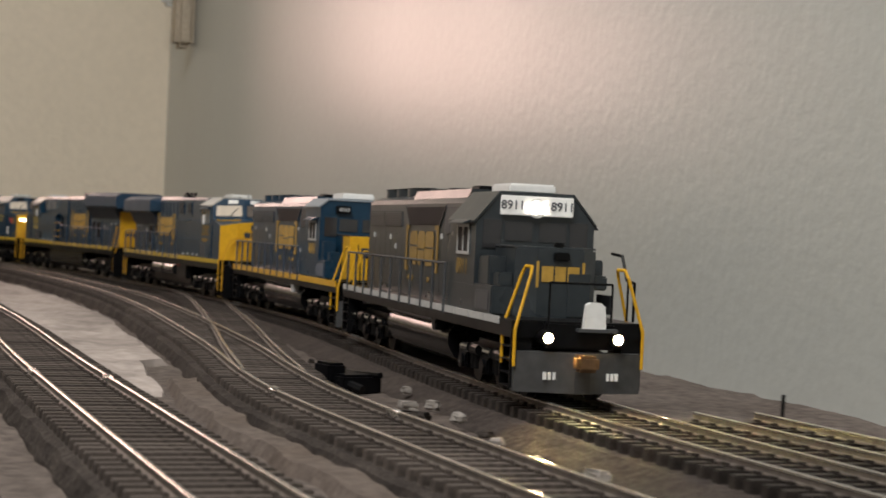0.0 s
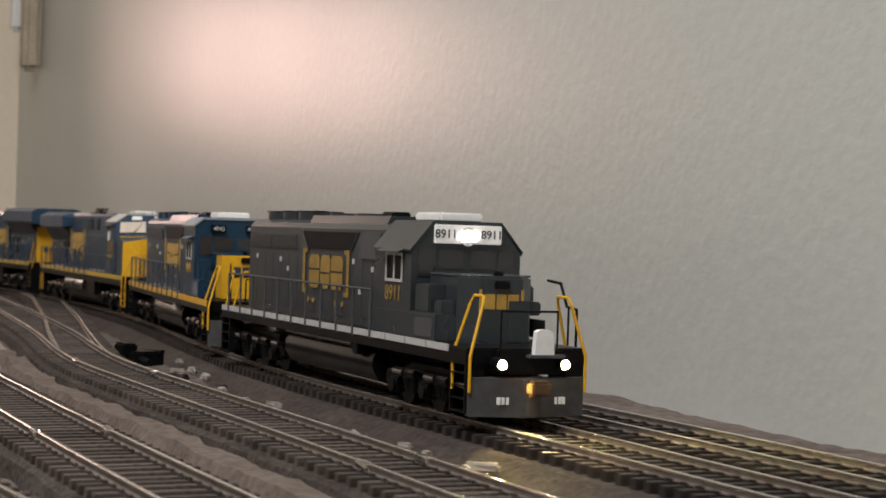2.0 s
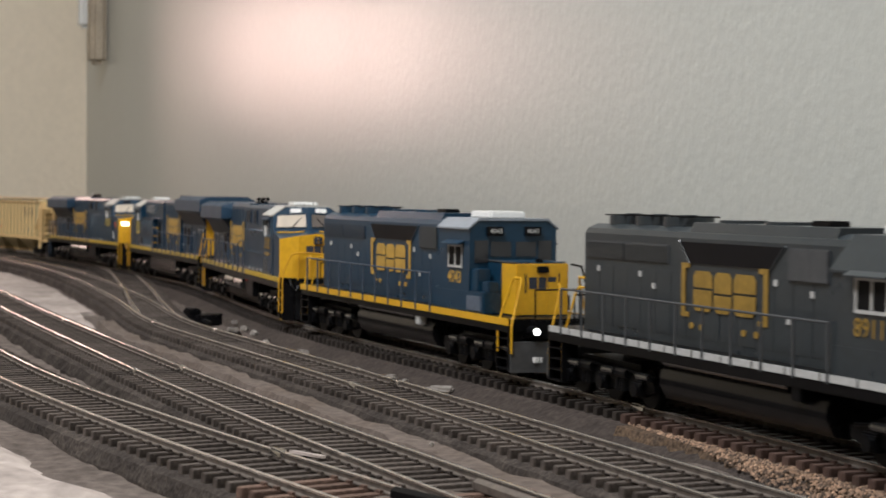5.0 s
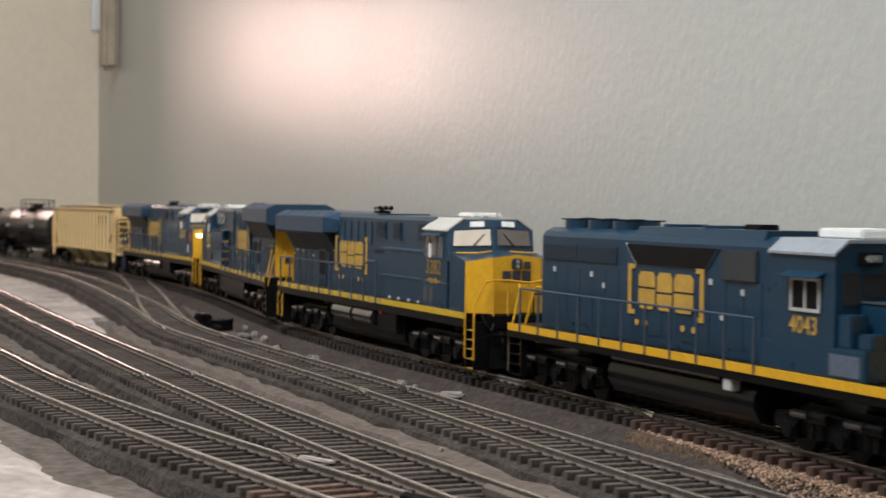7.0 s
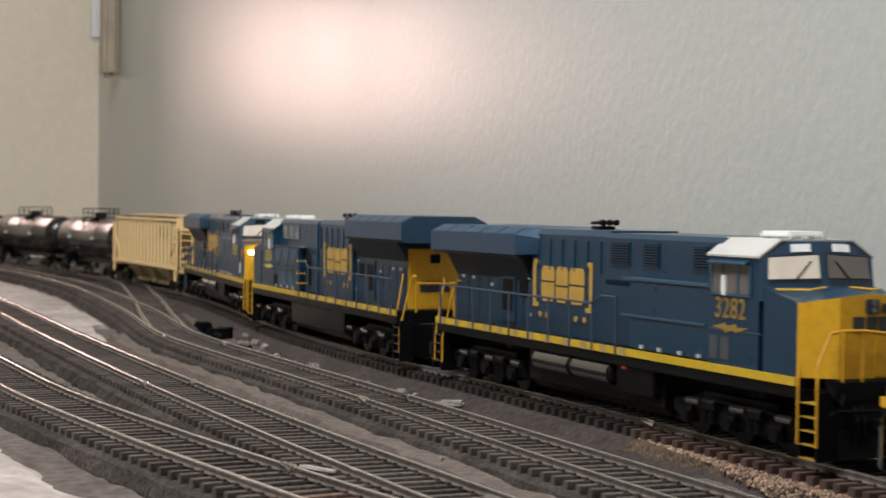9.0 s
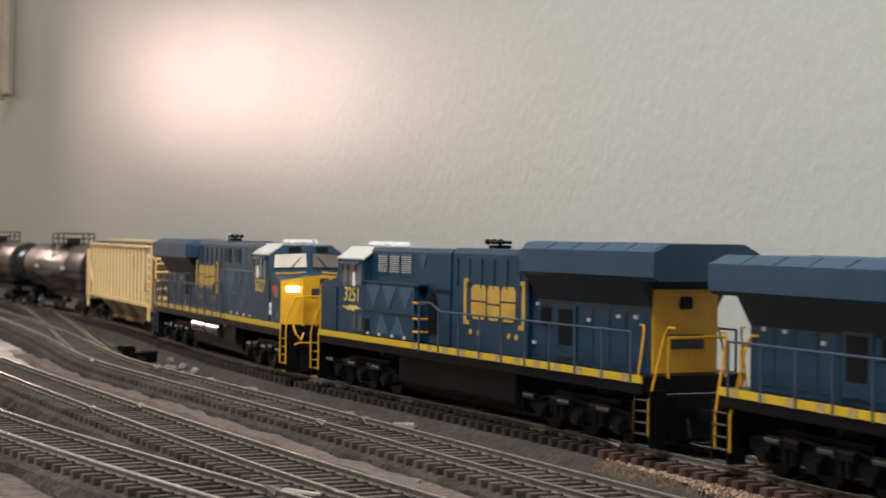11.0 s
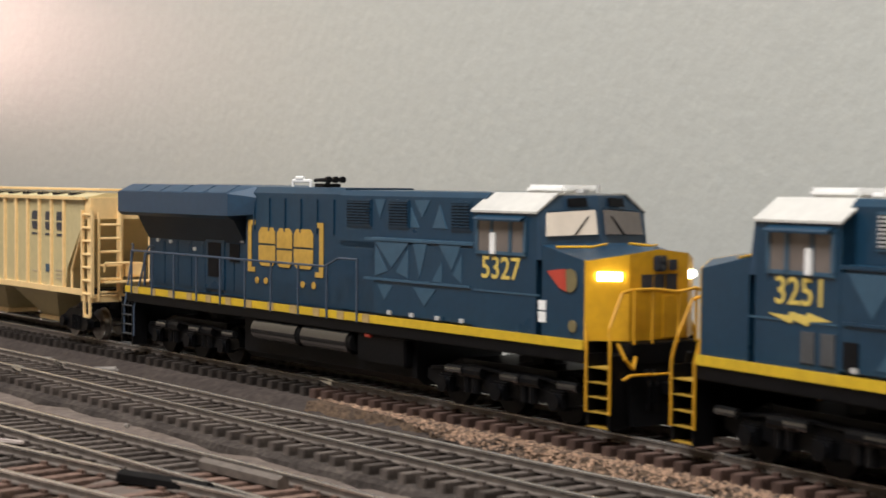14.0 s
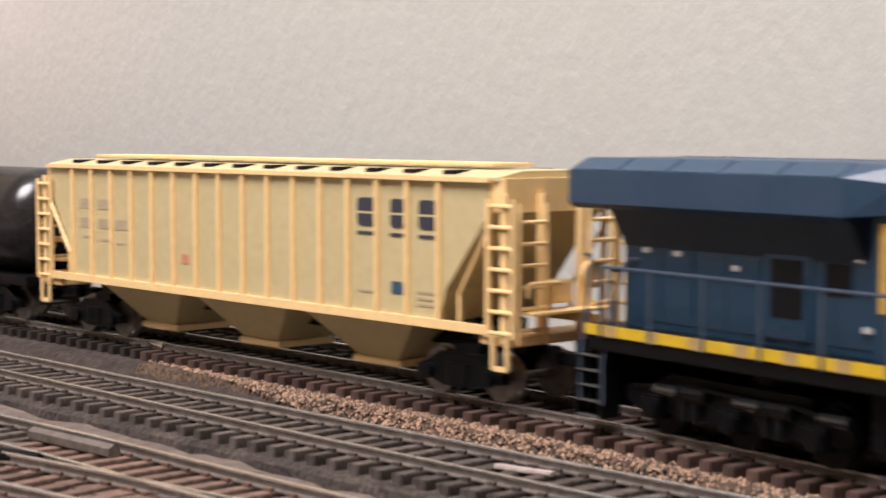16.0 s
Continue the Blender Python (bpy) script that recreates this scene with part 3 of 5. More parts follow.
def old_locomotive(number, paint, sill, nose_paint, roof_paint, rail_paint, end_paint, lit, label):
    """A six-axle hood locomotive with a flat cab and a low short nose."""
    r = tagged(new("locomotive"), label, "model locomotive", group="train")
    part("deck", box(B(), -107, 109, -16.9, 16.9, 15.2, 19.6, 0.3), M_BLACK, r)
    if sill == "yellow":
        part("sill_stripe", box(box(B(), -107, 109, -17.25, -16.85, 17.5, 19.8), -107, 109, 16.85, 17.25, 17.5, 19.8), M_YELLOW, r, "yellow reflective sill stripe")
    else:
        for i in range(14):
            u = -105 + i * 14.6
            for sgn in (-1, 1):
                shared("dash", lambda: box(B(), -6.9, 6.9, -0.2, 0.2, -0.9, 0.9), M_SILVER, "sill_dash", r, (u + 6, sgn * 17.0, 18.9), "pale reflective dash")
    hood = part("long_hood", prism(B(), [(-10.5, 19.6), (10.5, 19.6), (10.5, 48.6), (9.6, 50.1), (6.5, 51.4), (-6.5, 51.4), (-9.6, 50.1), (-10.5, 48.6)], -95, 49), paint, r)
    # doors, grilles and openings
    for i in range(15):
        for sgn in (-1, 1):
            shared("olddoor" + paint.name, lambda: box(box(B(), -4.15, 4.15, -0.03, 0.03, 0, 17.5), 3.0, 3.5, -0.16, 0.16, 8, 9.2), paint, "hood_door", hood, (-89 + i * 8.6, sgn * 10.6, 22.0))
    for sgn in (-1, 1):
        y = sgn * 10.62
        part("radiator_panel", box(box(B(), -93.5, -70, y - 0.2, y + 0.2, 41.2, 46.5, 0.15), -69, -43, y - 0.2, y + 0.2, 41.2, 46.5, 0.15), M_PANEL if paint is M_GREY else M_DARKBLUE, hood)
        bm = B()
        slats(bm, -93, -43.5, 41.4, 46.2, sgn * 10.85, 8, 0.25)
        part("radiator_slats", bm, paint, hood)
        part("intake", prism(B(), [(-37, 47.6), (14, 47.6), (8, 42.0), (-31, 42.0)], y - 0.25, y + 0.25, "y"), M_DARK, hood, "black air intake opening")
        for u in (-37.6, 14.6):
            part("intake_trim", rod(B(), (u, y, 47.8), (u + (6.4 if u < 0 else -6.4), y, 41.8), 0.35, 6), paint, hood)
        part("equipment_panel", box(B(), 16.5, 33.5, y - 0.6, y + 0.6, 39.5, 47.6, 0.3), M_PANEL if paint is M_GREY else M_OLIVEGREY, hood)
        for u, z in ((-86, 37.5), (-60, 37), (-52, 34), (10, 38), (16, 29), (26, 36), (38, 24)):
            part("latch", box(B(), u, u + 1.5, y - 0.35, y + 0.35, z, z + 1.6), M_SILVER, hood)
    for u in (-84, -67.5, -51):
        bm = rod(B(), (u, 0, 50.8), (u, 0, 54.0), 7.2, 28)
        rod(bm, (u, 0, 53.8), (u, 0, 54.6), 2.4, 16)
        fan = part("radiator_fan", bm, paint, hood)
        gb = B()
        for k in range(9):
            box(gb, u - 6.6 + k * 1.65 - 0.25, u - 6.6 + k * 1.65 + 0.25, -6, 6, 53.9, 54.3)
        part("fan_grille", gb, M_DARK, fan)
    for u in (-22, 0):
        part("brake_fan", rod(B(), (u, 0, 50.8), (u, 0, 53.6), 6.4, 24), paint, hood)
    part("roof_housing", prism(B(), [(-9.4, 50.0), (9.4, 50.0), (8.2, 52.8), (-8.2, 52.8)], -34, 34), paint, hood)
    part("exhaust_stack", box(B(), 14, 22, -3, 3, 52, 54.2, 0.3), M_BLACK, hood)
    for u in (-45, -40):
        part("lifting_lug", box(B(), u, u + 1, -7, -6, 49, 50.4), paint, hood)
    # end of the long hood
    part("hood_end", box(B(), -95.4, -94.9, -9.5, 9.5, 21, 46), end_paint, hood)
    part("end_headlight", rod(B(), (-95.3, 0, 44), (-96.2, 0, 44), 1.6, 14), M_STEEL, hood)
    ink = M_LOGO_DIM if lit else M_LOGO
    logo(hood, -35.5, 7.5, 23.0, 42.0, -10.85, ink)
    logo(hood, -35.5, 7.5, 23.0, 42.0, 10.85, ink)
    # cab
    ez, ty = (43.2, 10.2) if lit else (48.0, 13.0)
    nw = 10.8 if lit else 9.4
    bm = prism(B(), [(-16.4, 19.6), (16.4, 19.6), (16.4, ez), (ty, 50.8), (-ty, 50.8), (-16.4, ez)], 43, 70)
    cab = part("cab", bm, paint, r)
    cab.location.x = 0.0 if lit else 0.0055
    roof = B()
    for sgn in (-1, 1):
        prism(roof, [(sgn * 17.0, ez - 0.2), (sgn * 17.0, ez + 0.4), (sgn * (ty + 0.1), 51.6), (sgn * (ty - 0.1), 51.0)], 42.5, 70.4)
    prism(roof, [(-ty - 0.1, 50.8), (ty + 0.1, 50.8), (ty + 0.1, 51.6), (-ty - 0.1, 51.6)], 42.5, 70.4)
    part("cab_roof", roof, roof_paint, cab)
    part("roof_unit", box(B(), 48, 66, -6.5, 6.5, 51.4, 54.0, 0.5), M_WHITE, cab, "white air-conditioner box")
    for sgn in (-1, 1):
        y = sgn * 16.45
        part("side_window", box(B(), 52, 64.5, y - 0.15, y + 0.15, 34.8, 42.3), M_DARK, cab)
        wf = B()
        for a, b in ((52, 52.9), (57.9, 58.7), (63.6, 64.5)):
            box(wf, a, b, y - 0.4, y + 0.4, 34.6, 42.5)
        for za in (34.4, 41.7):
            box(wf, 52, 64.5, y - 0.42, y + 0.42, za, za + 0.8)
        part("window_frame", wf, M_SILVER, cab, "pale window frame")
        prism(bm := B(), [(sgn * 16.4, 43.4), (sgn * 19.0, 42.4), (sgn * 19.0, 42.8), (sgn * 16.4, 44.0)], 50.5, 66)
        part("sunshade", bm, paint, cab)
    for a, b, z0, z1 in ((-14.5, -9.5, 36.5, 44.0), (-8.5, -1.0, 38.6, 43.6), (1.0, 8.5, 38.6, 43.6), (9.5, 14.5, 36.5, 44.0)):
        part("windshield", box(B(), 69.9, 70.25, a, b, z0, z1), M_GLASS_DARK, cab, "dark cab window")
    for y0, y1 in ((-10.0, 10.0),) if lit else ((-10.2, -4.2), (4.2, 10.2)):
        part("number_board", box(B(), 69.8, 71.2, y0, y1, *((45.4, 50.6) if lit else (45.6, 48.8)), 0.2), M_BOARD if lit else M_DARK, cab, "lit white number board" if lit else "")
    for y in (-6.9, 6.9):
        lettering(number, 3.3 if lit else 2.3, 71.32, y, 48.0 if lit else 47.2, M_NAVY if lit else M_SILVER, cab, "number", front=True)
    lettering(number, 6.0, 57.5, -16.55, 31.0, ink, cab, "number")
    lettering(number, 6.0, 57.5, 16.55, 31.0, ink, cab, "number", side=1)
    if lit:
        part("headlight", rod(rod(B(), (71.1, -1.5, 47.4), (71.6, -1.5, 47.4), 1.25, 16), (71.1, 1.2, 47.4), (71.6, 1.2, 47.4), 1.25, 16), M_LAMP_WHITE, cab, "glowing headlight")
        part("headlight_rim", rod(B(), (71.0, -0.2, 47.4), (71.3, -0.2, 47.4), 2.6, 20), M_SILVER, cab)
    # nose and boxes beside the cab
    nc = 4.6 if lit else 1.0
    nose_bm = prism(B(), [(70, -nw), (93 - nc, -nw), (93, -nw + nc), (93, nw - nc), (93 - nc, nw), (70, nw)], 19.6, 37.4, "z")
    bmesh.ops.bevel(nose_bm, geom=[e for e in nose_bm.edges if min(v.co.z for v in e.verts) > 37], offset=0.7, segments=2, affect="EDGES")
    nose = part("short_nose", nose_bm, paint, r)
    if nose_paint is not paint:
        part("nose_front", box(B(), 81.5, 93.2, -nw - 0.18, nw + 0.18, 19.8, 37.0, 0.3), nose_paint, nose, "yellow front of the short nose")
    nose.location.x = 0.0 if lit else 0.0055
    part("nose_door", box(B(), 92.9, 93.3, 2, 8, 20, 31, 0.1), nose_paint, nose)
    part("bell", box(B(), 89.5, 92.0, -1.2, 1.2, 37.2, 38.6, 0.4), M_BLACK, nose)
    front_emblem(nose, 93.1, 28.6, 32.6, 5.0, M_LOGO if nose_paint is not M_YELLOW else M_NAVY)
    for y in (-6.1, 6.1):
        part("emblem_bracket", box(B(), 92.9, 93.2, y - 0.35, y + 0.35, 27.2, 33.8), M_LOGO if nose_paint is not M_YELLOW else M_NAVY, nose)
    part("side_box", box(box(B(), 44, 88, -16.6, -10, 19.6, 27.0, 0.4), 44, 70, 10, 16.6, 19.6, 27.6, 0.4), paint, r)
    for e in (-1, 1):
        part("nose_edge", box(B(), 70.2, 92.6 - nc, *sorted((e * (nw - 0.9), e * (nw + 0.12))), 37.0, 37.55, 0.1), M_PANEL, nose)
    for sgn in (-1, 1):
        part("step_box", box(box(B(), 71, 81, *sorted((sgn * 10.6, sgn * 15.6)), 26.8, 34.5, 0.4), 82, 87.5, *sorted((sgn * 10.6, sgn * 14.6)), 26.8, 30.5, 0.4), paint, r)
        part("side_grille", box(B(), 74, 86, *sorted((sgn * 16.5, sgn * 16.8)), 20.5, 25.5, 0.1), M_PANEL if lit else M_PALE_VENT, r)
    part("nose_light", box(B(), 92.9, 94.0, -2.1, 2.1, 34.0, 36.2, 0.3), M_BLACK, nose)
    # pilot and front platform
    part("pilot", prism(B(), [(107, -16.2), (109.6, -16.2), (113.6, -2), (113.6, 2), (109.6, 16.2), (107, 16.2)], 2.4, 12.2, "z"), M_PILOT, r, "dark grey pilot plate")
    part("pilot", box(B(), -109.5, -107, -16.2, 16.2, 3.2, 13.0, 0.4), M_PILOT, r)
    for y0 in (-9.4, 5.4):
        for k in range(4):
            part("pilot_mark", box(B(), 109.8, 112.4, y0 + k * 1.15, y0 + k * 1.15 + 0.7, 5.6, 7.4), M_WHITE, r)
    part("anticlimber", box(B(), 108, 111.5, -9, 9, 13.0, 19.6, 0.5), M_BLACK, r)
    coupler(r, 109, 1, M_COUPLER)
    coupler(r, -112, -1, M_BLACK)
    for y in (-8.9, 8.9):
        part("ditch_light_housing", rod(B(), (107, y, 15.7), (113.3, y, 15.7), 1.7, 24), M_BLACK, r)
        part("ditch_light", rod(B(), (113.1, y, 15.7), (113.34, y, 15.7), 1.1, 24), M_LAMP if lit else M_LAMP_WHITE_DIM, r, "glowing ditch light")
    if lit:
        flag = B()
        prism(flag, [(0.0, 18.2), (5.6, 18.0), (5.2, 23.6), (4.2, 24.5), (1.5, 24.6), (0.5, 24.0)], 111.4, 113.4)
        part("white_marker", flag, M_WHITE, r, "white plastic hood on the front platform")
        part("marker_base", box(B(), 109, 114.0, -1.5, 8.5, 17.4, 18.2), M_PANEL, r)
    steps(r, 99, 108, 4, M_BLACK, 3.0, 16.0)
    steps(r, -106.5, -97.5, 4, M_BLACK, 3.0, 16.0)
    end_rails(r, 99.5, 110.0, rail_paint, 8.5, 32.6, 1.5, 0.42)
    end_rails(r, -98.0, -107.0, rail_paint, 6.0, 32.0, 1.0, 0.36)
    for sgn in (-1, 1):
        side_rail(r, -97, 43, sgn * 17.4, 31.5, 17.6, 11, M_PANEL if paint is M_GREY else M_RAILBLUE)
    part("front_rail", pipe(B(), [(110, -8, 19.5), (110, -8, 29), (110, 8, 29), (110, 8, 19.5)], 0.3), M_BLACK, r)
    part("side_grab", pipe(B(), [(93, 13.5, 36.5), (100, 13.8, 36.0), (103, 14.2, 30), (108.5, 14.2, 29.5), (108.5, 14.2, 20)], 0.4), M_BLACK, r)
    part("rail_post", rod(B(), (104, 14.2, 20), (104, 14.2, 30), 0.3), M_BLACK, r)
    pipe(bm := B(), [(-107, -8, 19.5), (-107, -8, 29), (-107, 8, 29), (-107, 8, 19.5)], 0.3)
    part("rear_rail", bm, M_BLACK, r)
    # underframe
    bm = prism(B(), [(-14.6, 8.5), (-12.5, 4.8), (-9, 4.0), (9, 4.0), (12.5, 4.8), (14.6, 8.5), (14.6, 11.5), (12.8, 14.2), (9, 15.2), (-9, 15.2), (-12.8, 14.2), (-14.6, 11.5)], -40, 39)
    part("fuel_tank", bm, M_TANKGLOSS, r, "glossy black fuel tank")
    for sgn in (-1, 1):
        part("air_reservoir", rod(B(), (-36, sgn * 14.2, 15.6), (24, sgn * 14.2, 15.6), 1.9, 14), M_RESERVOIR, r)
        part("air_filter", box(B(), 27, 31, sgn * 15 - 1.5, sgn * 15 + 1.5, 12, 15.5, 0.3), M_SILVER if paint is M_BLUE else M_BLACK, r)
    truck(r, -76)
    truck(r, 76)
    return r


DIAMONDS = [((x, 39.6), (x + 13, 39.6), (x + 6.5, 31.4), 16.45) for x in (29, 42.6, 56.2)] + [((x, 22.4), (x + 11, 22.4), (x + 5.5, 29.4), 16.45) for x in (36.6, 50.2)] + [((25, 51), (31, 51), (28, 45.5), 13.3)]


def new_locomotive(number, lit_bars, air_tanks, label, bright_boards=True, extra_roof=False, glow_side=-1, glow_pane=None, alt=False):
    """A six-axle wide-cab locomotive with an overhanging radiator and a yellow nose."""
    glow_pane = glow_pane or M_GLASS_GLOW
    r = tagged(new("locomotive"), label, "model locomotive", group="train")
    part("deck", box(B(), -116, 113, -16.9, 16.9, 15.6, 20.6, 0.3), M_BLACK, r)
    part("sill_stripe", box(box(B(), -116, 112.4, -17.35, -16.85, 18.7, 20.8), -116, 112.4, 16.85, 17.35, 18.7, 20.8), M_STRIPE, r, "yellow sill stripe")
    for i in range(12):
        for sgn in (-1, 1):
            shared("striplug", lambda: box(B(), -1.6, 1.6, -0.25, 0.25, -1.1, 1.1), M_STRIPE_DULL, "stripe_break", r, (-108 + i * 12.2, sgn * 17.3, 19.75))
    hood = part("long_hood", prism(B(), [(-11, 20.6), (11, 20.6), (11, 48.4), (9, 50.2), (-9, 50.2), (-11, 48.4)], -111, 71), M_BLUE, r)
    # engine doors on the walkway side
    for i in range(8):
        for sgn in (-1, 1):
            shared("newdoor", lambda: box(box(B(), -4.2, 4.2, -0.1, 0.1, 0, 15.5, 0.06), -3.2, 3.2, -0.2, 0.2, 9, 14, 0.06), M_BLUE, "hood_door", hood, (-104 + i * 9.0, sgn * 11.1, 22.0))
    # mid section with its ribs and grilles
    mid = part("logo_section", prism(B(), [(-12.6, 20.6), (12.6, 20.6), (12.6, 52.0), (11, 53.8), (-11, 53.8), (-12.6, 52.0)], -45, 7), M_BLUE, hood)
    for i in range(6):
        for sgn in (-1, 1):
            shared("rib", lambda: box(B(), -0.35, 0.35, -0.3, 0.3, 0, 9.5), M_BLUE, "panel_rib", mid, (-40 + i * 8.6, sgn * 12.7, 41.0))
    logo(mid, -43.5, -2.0, 24.0, 44.0, -12.75)
    logo(mid, -43.5, -2.0, 24.0, 44.0, 12.75)
    upper = part("upper_hood", prism(B(), [(-13.2, 38), (13.2, 38), (13.2, 51.8), (11.8, 53.3), (-11.8, 53.2), (-13.2, 51.8)], 7, 72), M_BLUE, hood)
    lower = part("equipment_cab", box(B(), 27.5, 72, -16.4, 16.4, 20.6, 40.5, 0.8), M_BLUE, hood)
    part("hood_side", box(B(), 7, 28, -13.2, 13.2, 20.6, 40, 0.4), M_BLUE, hood)
    for sgn in (-1, 1):
        for u0, u1 in (((11, 22), (31, 39.2), (58.3, 65.6)) if not (alt and sgn > 0) else ((37, 44.5), (47, 54.5), (57, 64.5))):
            g = part("grille_frame", box(B(), u0 - 0.6, u1 + 0.6, sgn * 13.25 - 0.3, sgn * 13.25 + 0.3, 43.6, 51.0, 0.15), M_BLUE_LIGHT if alt and sgn > 0 else M_BLUE, upper)
            part("grille", box(B(), u0, u1, sgn * 13.3 - 0.35, sgn * 13.3 + 0.35, 44.3, 50.4), M_DARK, g)
            bm = B()
            slats(bm, u0, u1, 44.3, 50.4, sgn * 13.7, 8, 0.25)
            part("grille_slats", bm, M_SILVER if alt and sgn > 0 else M_BLUE, g)
        # faded triangular patches
        for a, b, c, y in DIAMONDS if alt else () if not lit_bars else (((29, 40), (44, 40), (36.5, 33.5), 16.45), ((29, 31), (29, 39), (34.5, 32.5), 16.45), ((44, 31), (44, 39), (38.5, 32.5), 16.45), ((46, 40), (52, 40), (49, 31.5), 16.45),
                           ((57, 40), (66, 40), (62.5, 34), 16.45), ((54, 30.8), (58.5, 36), (58.5, 30.8), 16.45), ((66.5, 30.8), (66.5, 38), (63, 33), 16.45),
                           ((24, 51), (29, 51), (26.5, 46), 13.3), ((42, 51), (49, 51), (45.5, 46.5), 13.3), ((50, 44), (56, 44), (53, 50), 13.3), ((40.5, 44), (44, 44), (40.5, 49), 13.3),
                           ((30, 29), (37, 29), (33.5, 25), 16.45), ((46, 29), (56, 29), (51, 24.5), 16.45)):
            part("faded_patch", prism(B(), [a, b, c], *sorted((sgn * (y - 0.1), sgn * (y + 0.08))), "y"), M_BLUE_LIGHT, lower, "paler blue triangular patch")
        if alt and sgn > 0:
            part("arched_hatch", prism(B(), [(17, 24), (23, 24), (23, 36), (21.5, 38.5), (18.5, 38.5), (17, 36)], 13.15, 13.6, "y"), M_DARK, lower, "dark arched hatch")
            for z in (24.5, 29.0, 34.5):
                part("grab_iron", pipe(B(), [(24.0, 13.2, z), (24.0, 16.9, z), (28.0, 16.9, z), (28.0, 16.4, z)], 0.4), M_RAILYELLOW, lower)
            part("cab_vent", box(B(), 66, 70, 16.3, 16.7, 21.8, 27, 0.1), M_DARK, lower)
        part("belt_rail", box(B(), 24, 70, *sorted((sgn * 16.3, sgn * 16.8)), 30.0, 30.6), M_BLUE if alt else M_BLUE_LIGHT, lower)
        part("ledge", box(B(), 24, 71, *sorted((sgn * 13, sgn * 16.6)), 40.3, 41.0), M_BLUE if alt else M_BLUE_LIGHT, lower)
        for u in (35, 45, 56, 66):
            part("step_light", box(B(), u, u + 1.6, *sorted((sgn * 16.4, sgn * 16.9)), 21.4, 22.4), M_SILVER, lower)
    # overhanging radiator
    rad = prism(B(), [(-17.3, 45.0), (-17.3, 51.6), (-12.4, 54.0), (12.4, 54.0), (17.3, 51.6), (17.3, 45.0), (15.8, 43.9), (-15.8, 43.9)], -121.5, -48)
    radiator = part("radiator", rad, M_BLUE_LIT, r, "overhanging radiator housing")
    if alt:
        radiator.location.z = 0.0025
    bm = B()
    vs = [bm.verts.new(v) for v in ((-48, -17.3, 45.0), (-48, -17.3, 51.6), (-48, -12.4, 54.0), (-48, 12.4, 54.0), (-48, 17.3, 51.6), (-48, 17.3, 45.0),
                                    (-40.0, -12.7, 45.6), (-39.0, -12.7, 50.6), (-41, -11, 53.8), (-41, 11, 53.8), (-39.0, 12.7, 50.6), (-40.0, 12.7, 45.6))]
    fs = [bm.faces.new([vs[i] for i in q]) for q in ((0, 1, 7, 6), (1, 2, 8, 7), (2, 3, 9, 8), (3, 4, 10, 9), (4, 5, 11, 10), (5, 0, 6, 11), (0, 5, 4, 3, 2, 1), (6, 7, 8, 9, 10, 11))]
    bmesh.ops.recalc_face_normals(bm, faces=fs)
    part("radiator_shoulder", bm, M_BLUE_LIT, radiator)
    for k in range(5):
        for sgn in (-1, 1):
            u = -120.5 + k * 14.4
            prism(bm := B(), [(sgn * 17.2, 51.8), (sgn * 12.5, 54.15), (sgn * 12.3, 53.95), (sgn * 16.9, 51.6)], u + 0.4, u + 13.6)
            part("radiator_panel", bm, M_BLUE_LIT, radiator)
    part("radiator_core", prism(B(), [(-15.4, 44.2), (15.4, 44.2), (11.2, 36.6), (-11.2, 36.6)], -111, -48), M_DARKBLUE, radiator, "dark radiator screen")
    for sgn in (-1, 1):
        part("end_panel", box(B(), -72, -60, *sorted((sgn * 11, sgn * 11.6)), 22, 38, 0.2), M_BLUE, hood)
        part("end_window", box(B(), -70, -62, *sorted((sgn * 11.4, sgn * 11.75)), 26, 36.5), M_DARK, hood)
        part("end_vent", box(B(), -57, -51, *sorted((sgn * 11, sgn * 11.5)), 31, 36.5), M_DARK, hood)
        for u, z in ((-105, 35.5), (-96, 35.3), (-80, 33.5), (-50, 37), (-48, 25)):
            part("latch", box(B(), u, u + 1.8, *sorted((sgn * 11, sgn * 11.7)), z, z + 1.0), M_SILVER, hood)
    end = part("hood_end", box(B(), -111.6, -110.9, -10.8, 10.8, 20.8, 44, 0.2), M_YELLOW, hood, "yellow hood end")
    part("end_marking", box(B(), -111.9, -111.5, -6, 6, 27.5, 31.5), M_NAVY, end)
    part("end_lamp", box(B(), -112.4, -111.5, -2, 2, 38.5, 42, 0.3), M_BLACK, end)
    # roof fittings
    bm = B()
    hu = -3.0 if alt else -20.0
    for k, y in enumerate((-2.4, 0, 2.4)):
        rod(bm, (hu - 3.0, y, 55.8), (hu + 3.5, y, 56.0), 0.55, 10)
        rod(bm, (hu + 3.4, y, 56.0), (hu + 4.6, y, 56.0), 0.95, 12)
    rod(bm, (hu, 0, 53), (hu, 0, 56.0), 0.7)
    box(bm, hu - 2.5, hu + 2.5, -3, 3, 53.7, 54.9, 0.2)
    part("horn", bm, M_BLACK, r)
    if extra_roof:
        part("antenna_bracket", pipe(pipe(B(), [(-44, 3, 53.4), (-44, 3, 55.6), (-34, 3, 55.6), (-34, 3, 53.4)], 0.5), [(-42, 3, 55.4), (-42, 3, 56.4), (-38, 3, 56.4)], 0.6), M_WHITE, r)
    # cab
    cab = part("cab", prism(B(), [(-16.5, 20.6), (16.5, 20.6), (16.5, 48.6), (10.6, 52.8), (-10.6, 52.8), (-16.5, 48.6)], 71, 95.0), M_BLUE, r)
    roof = B()
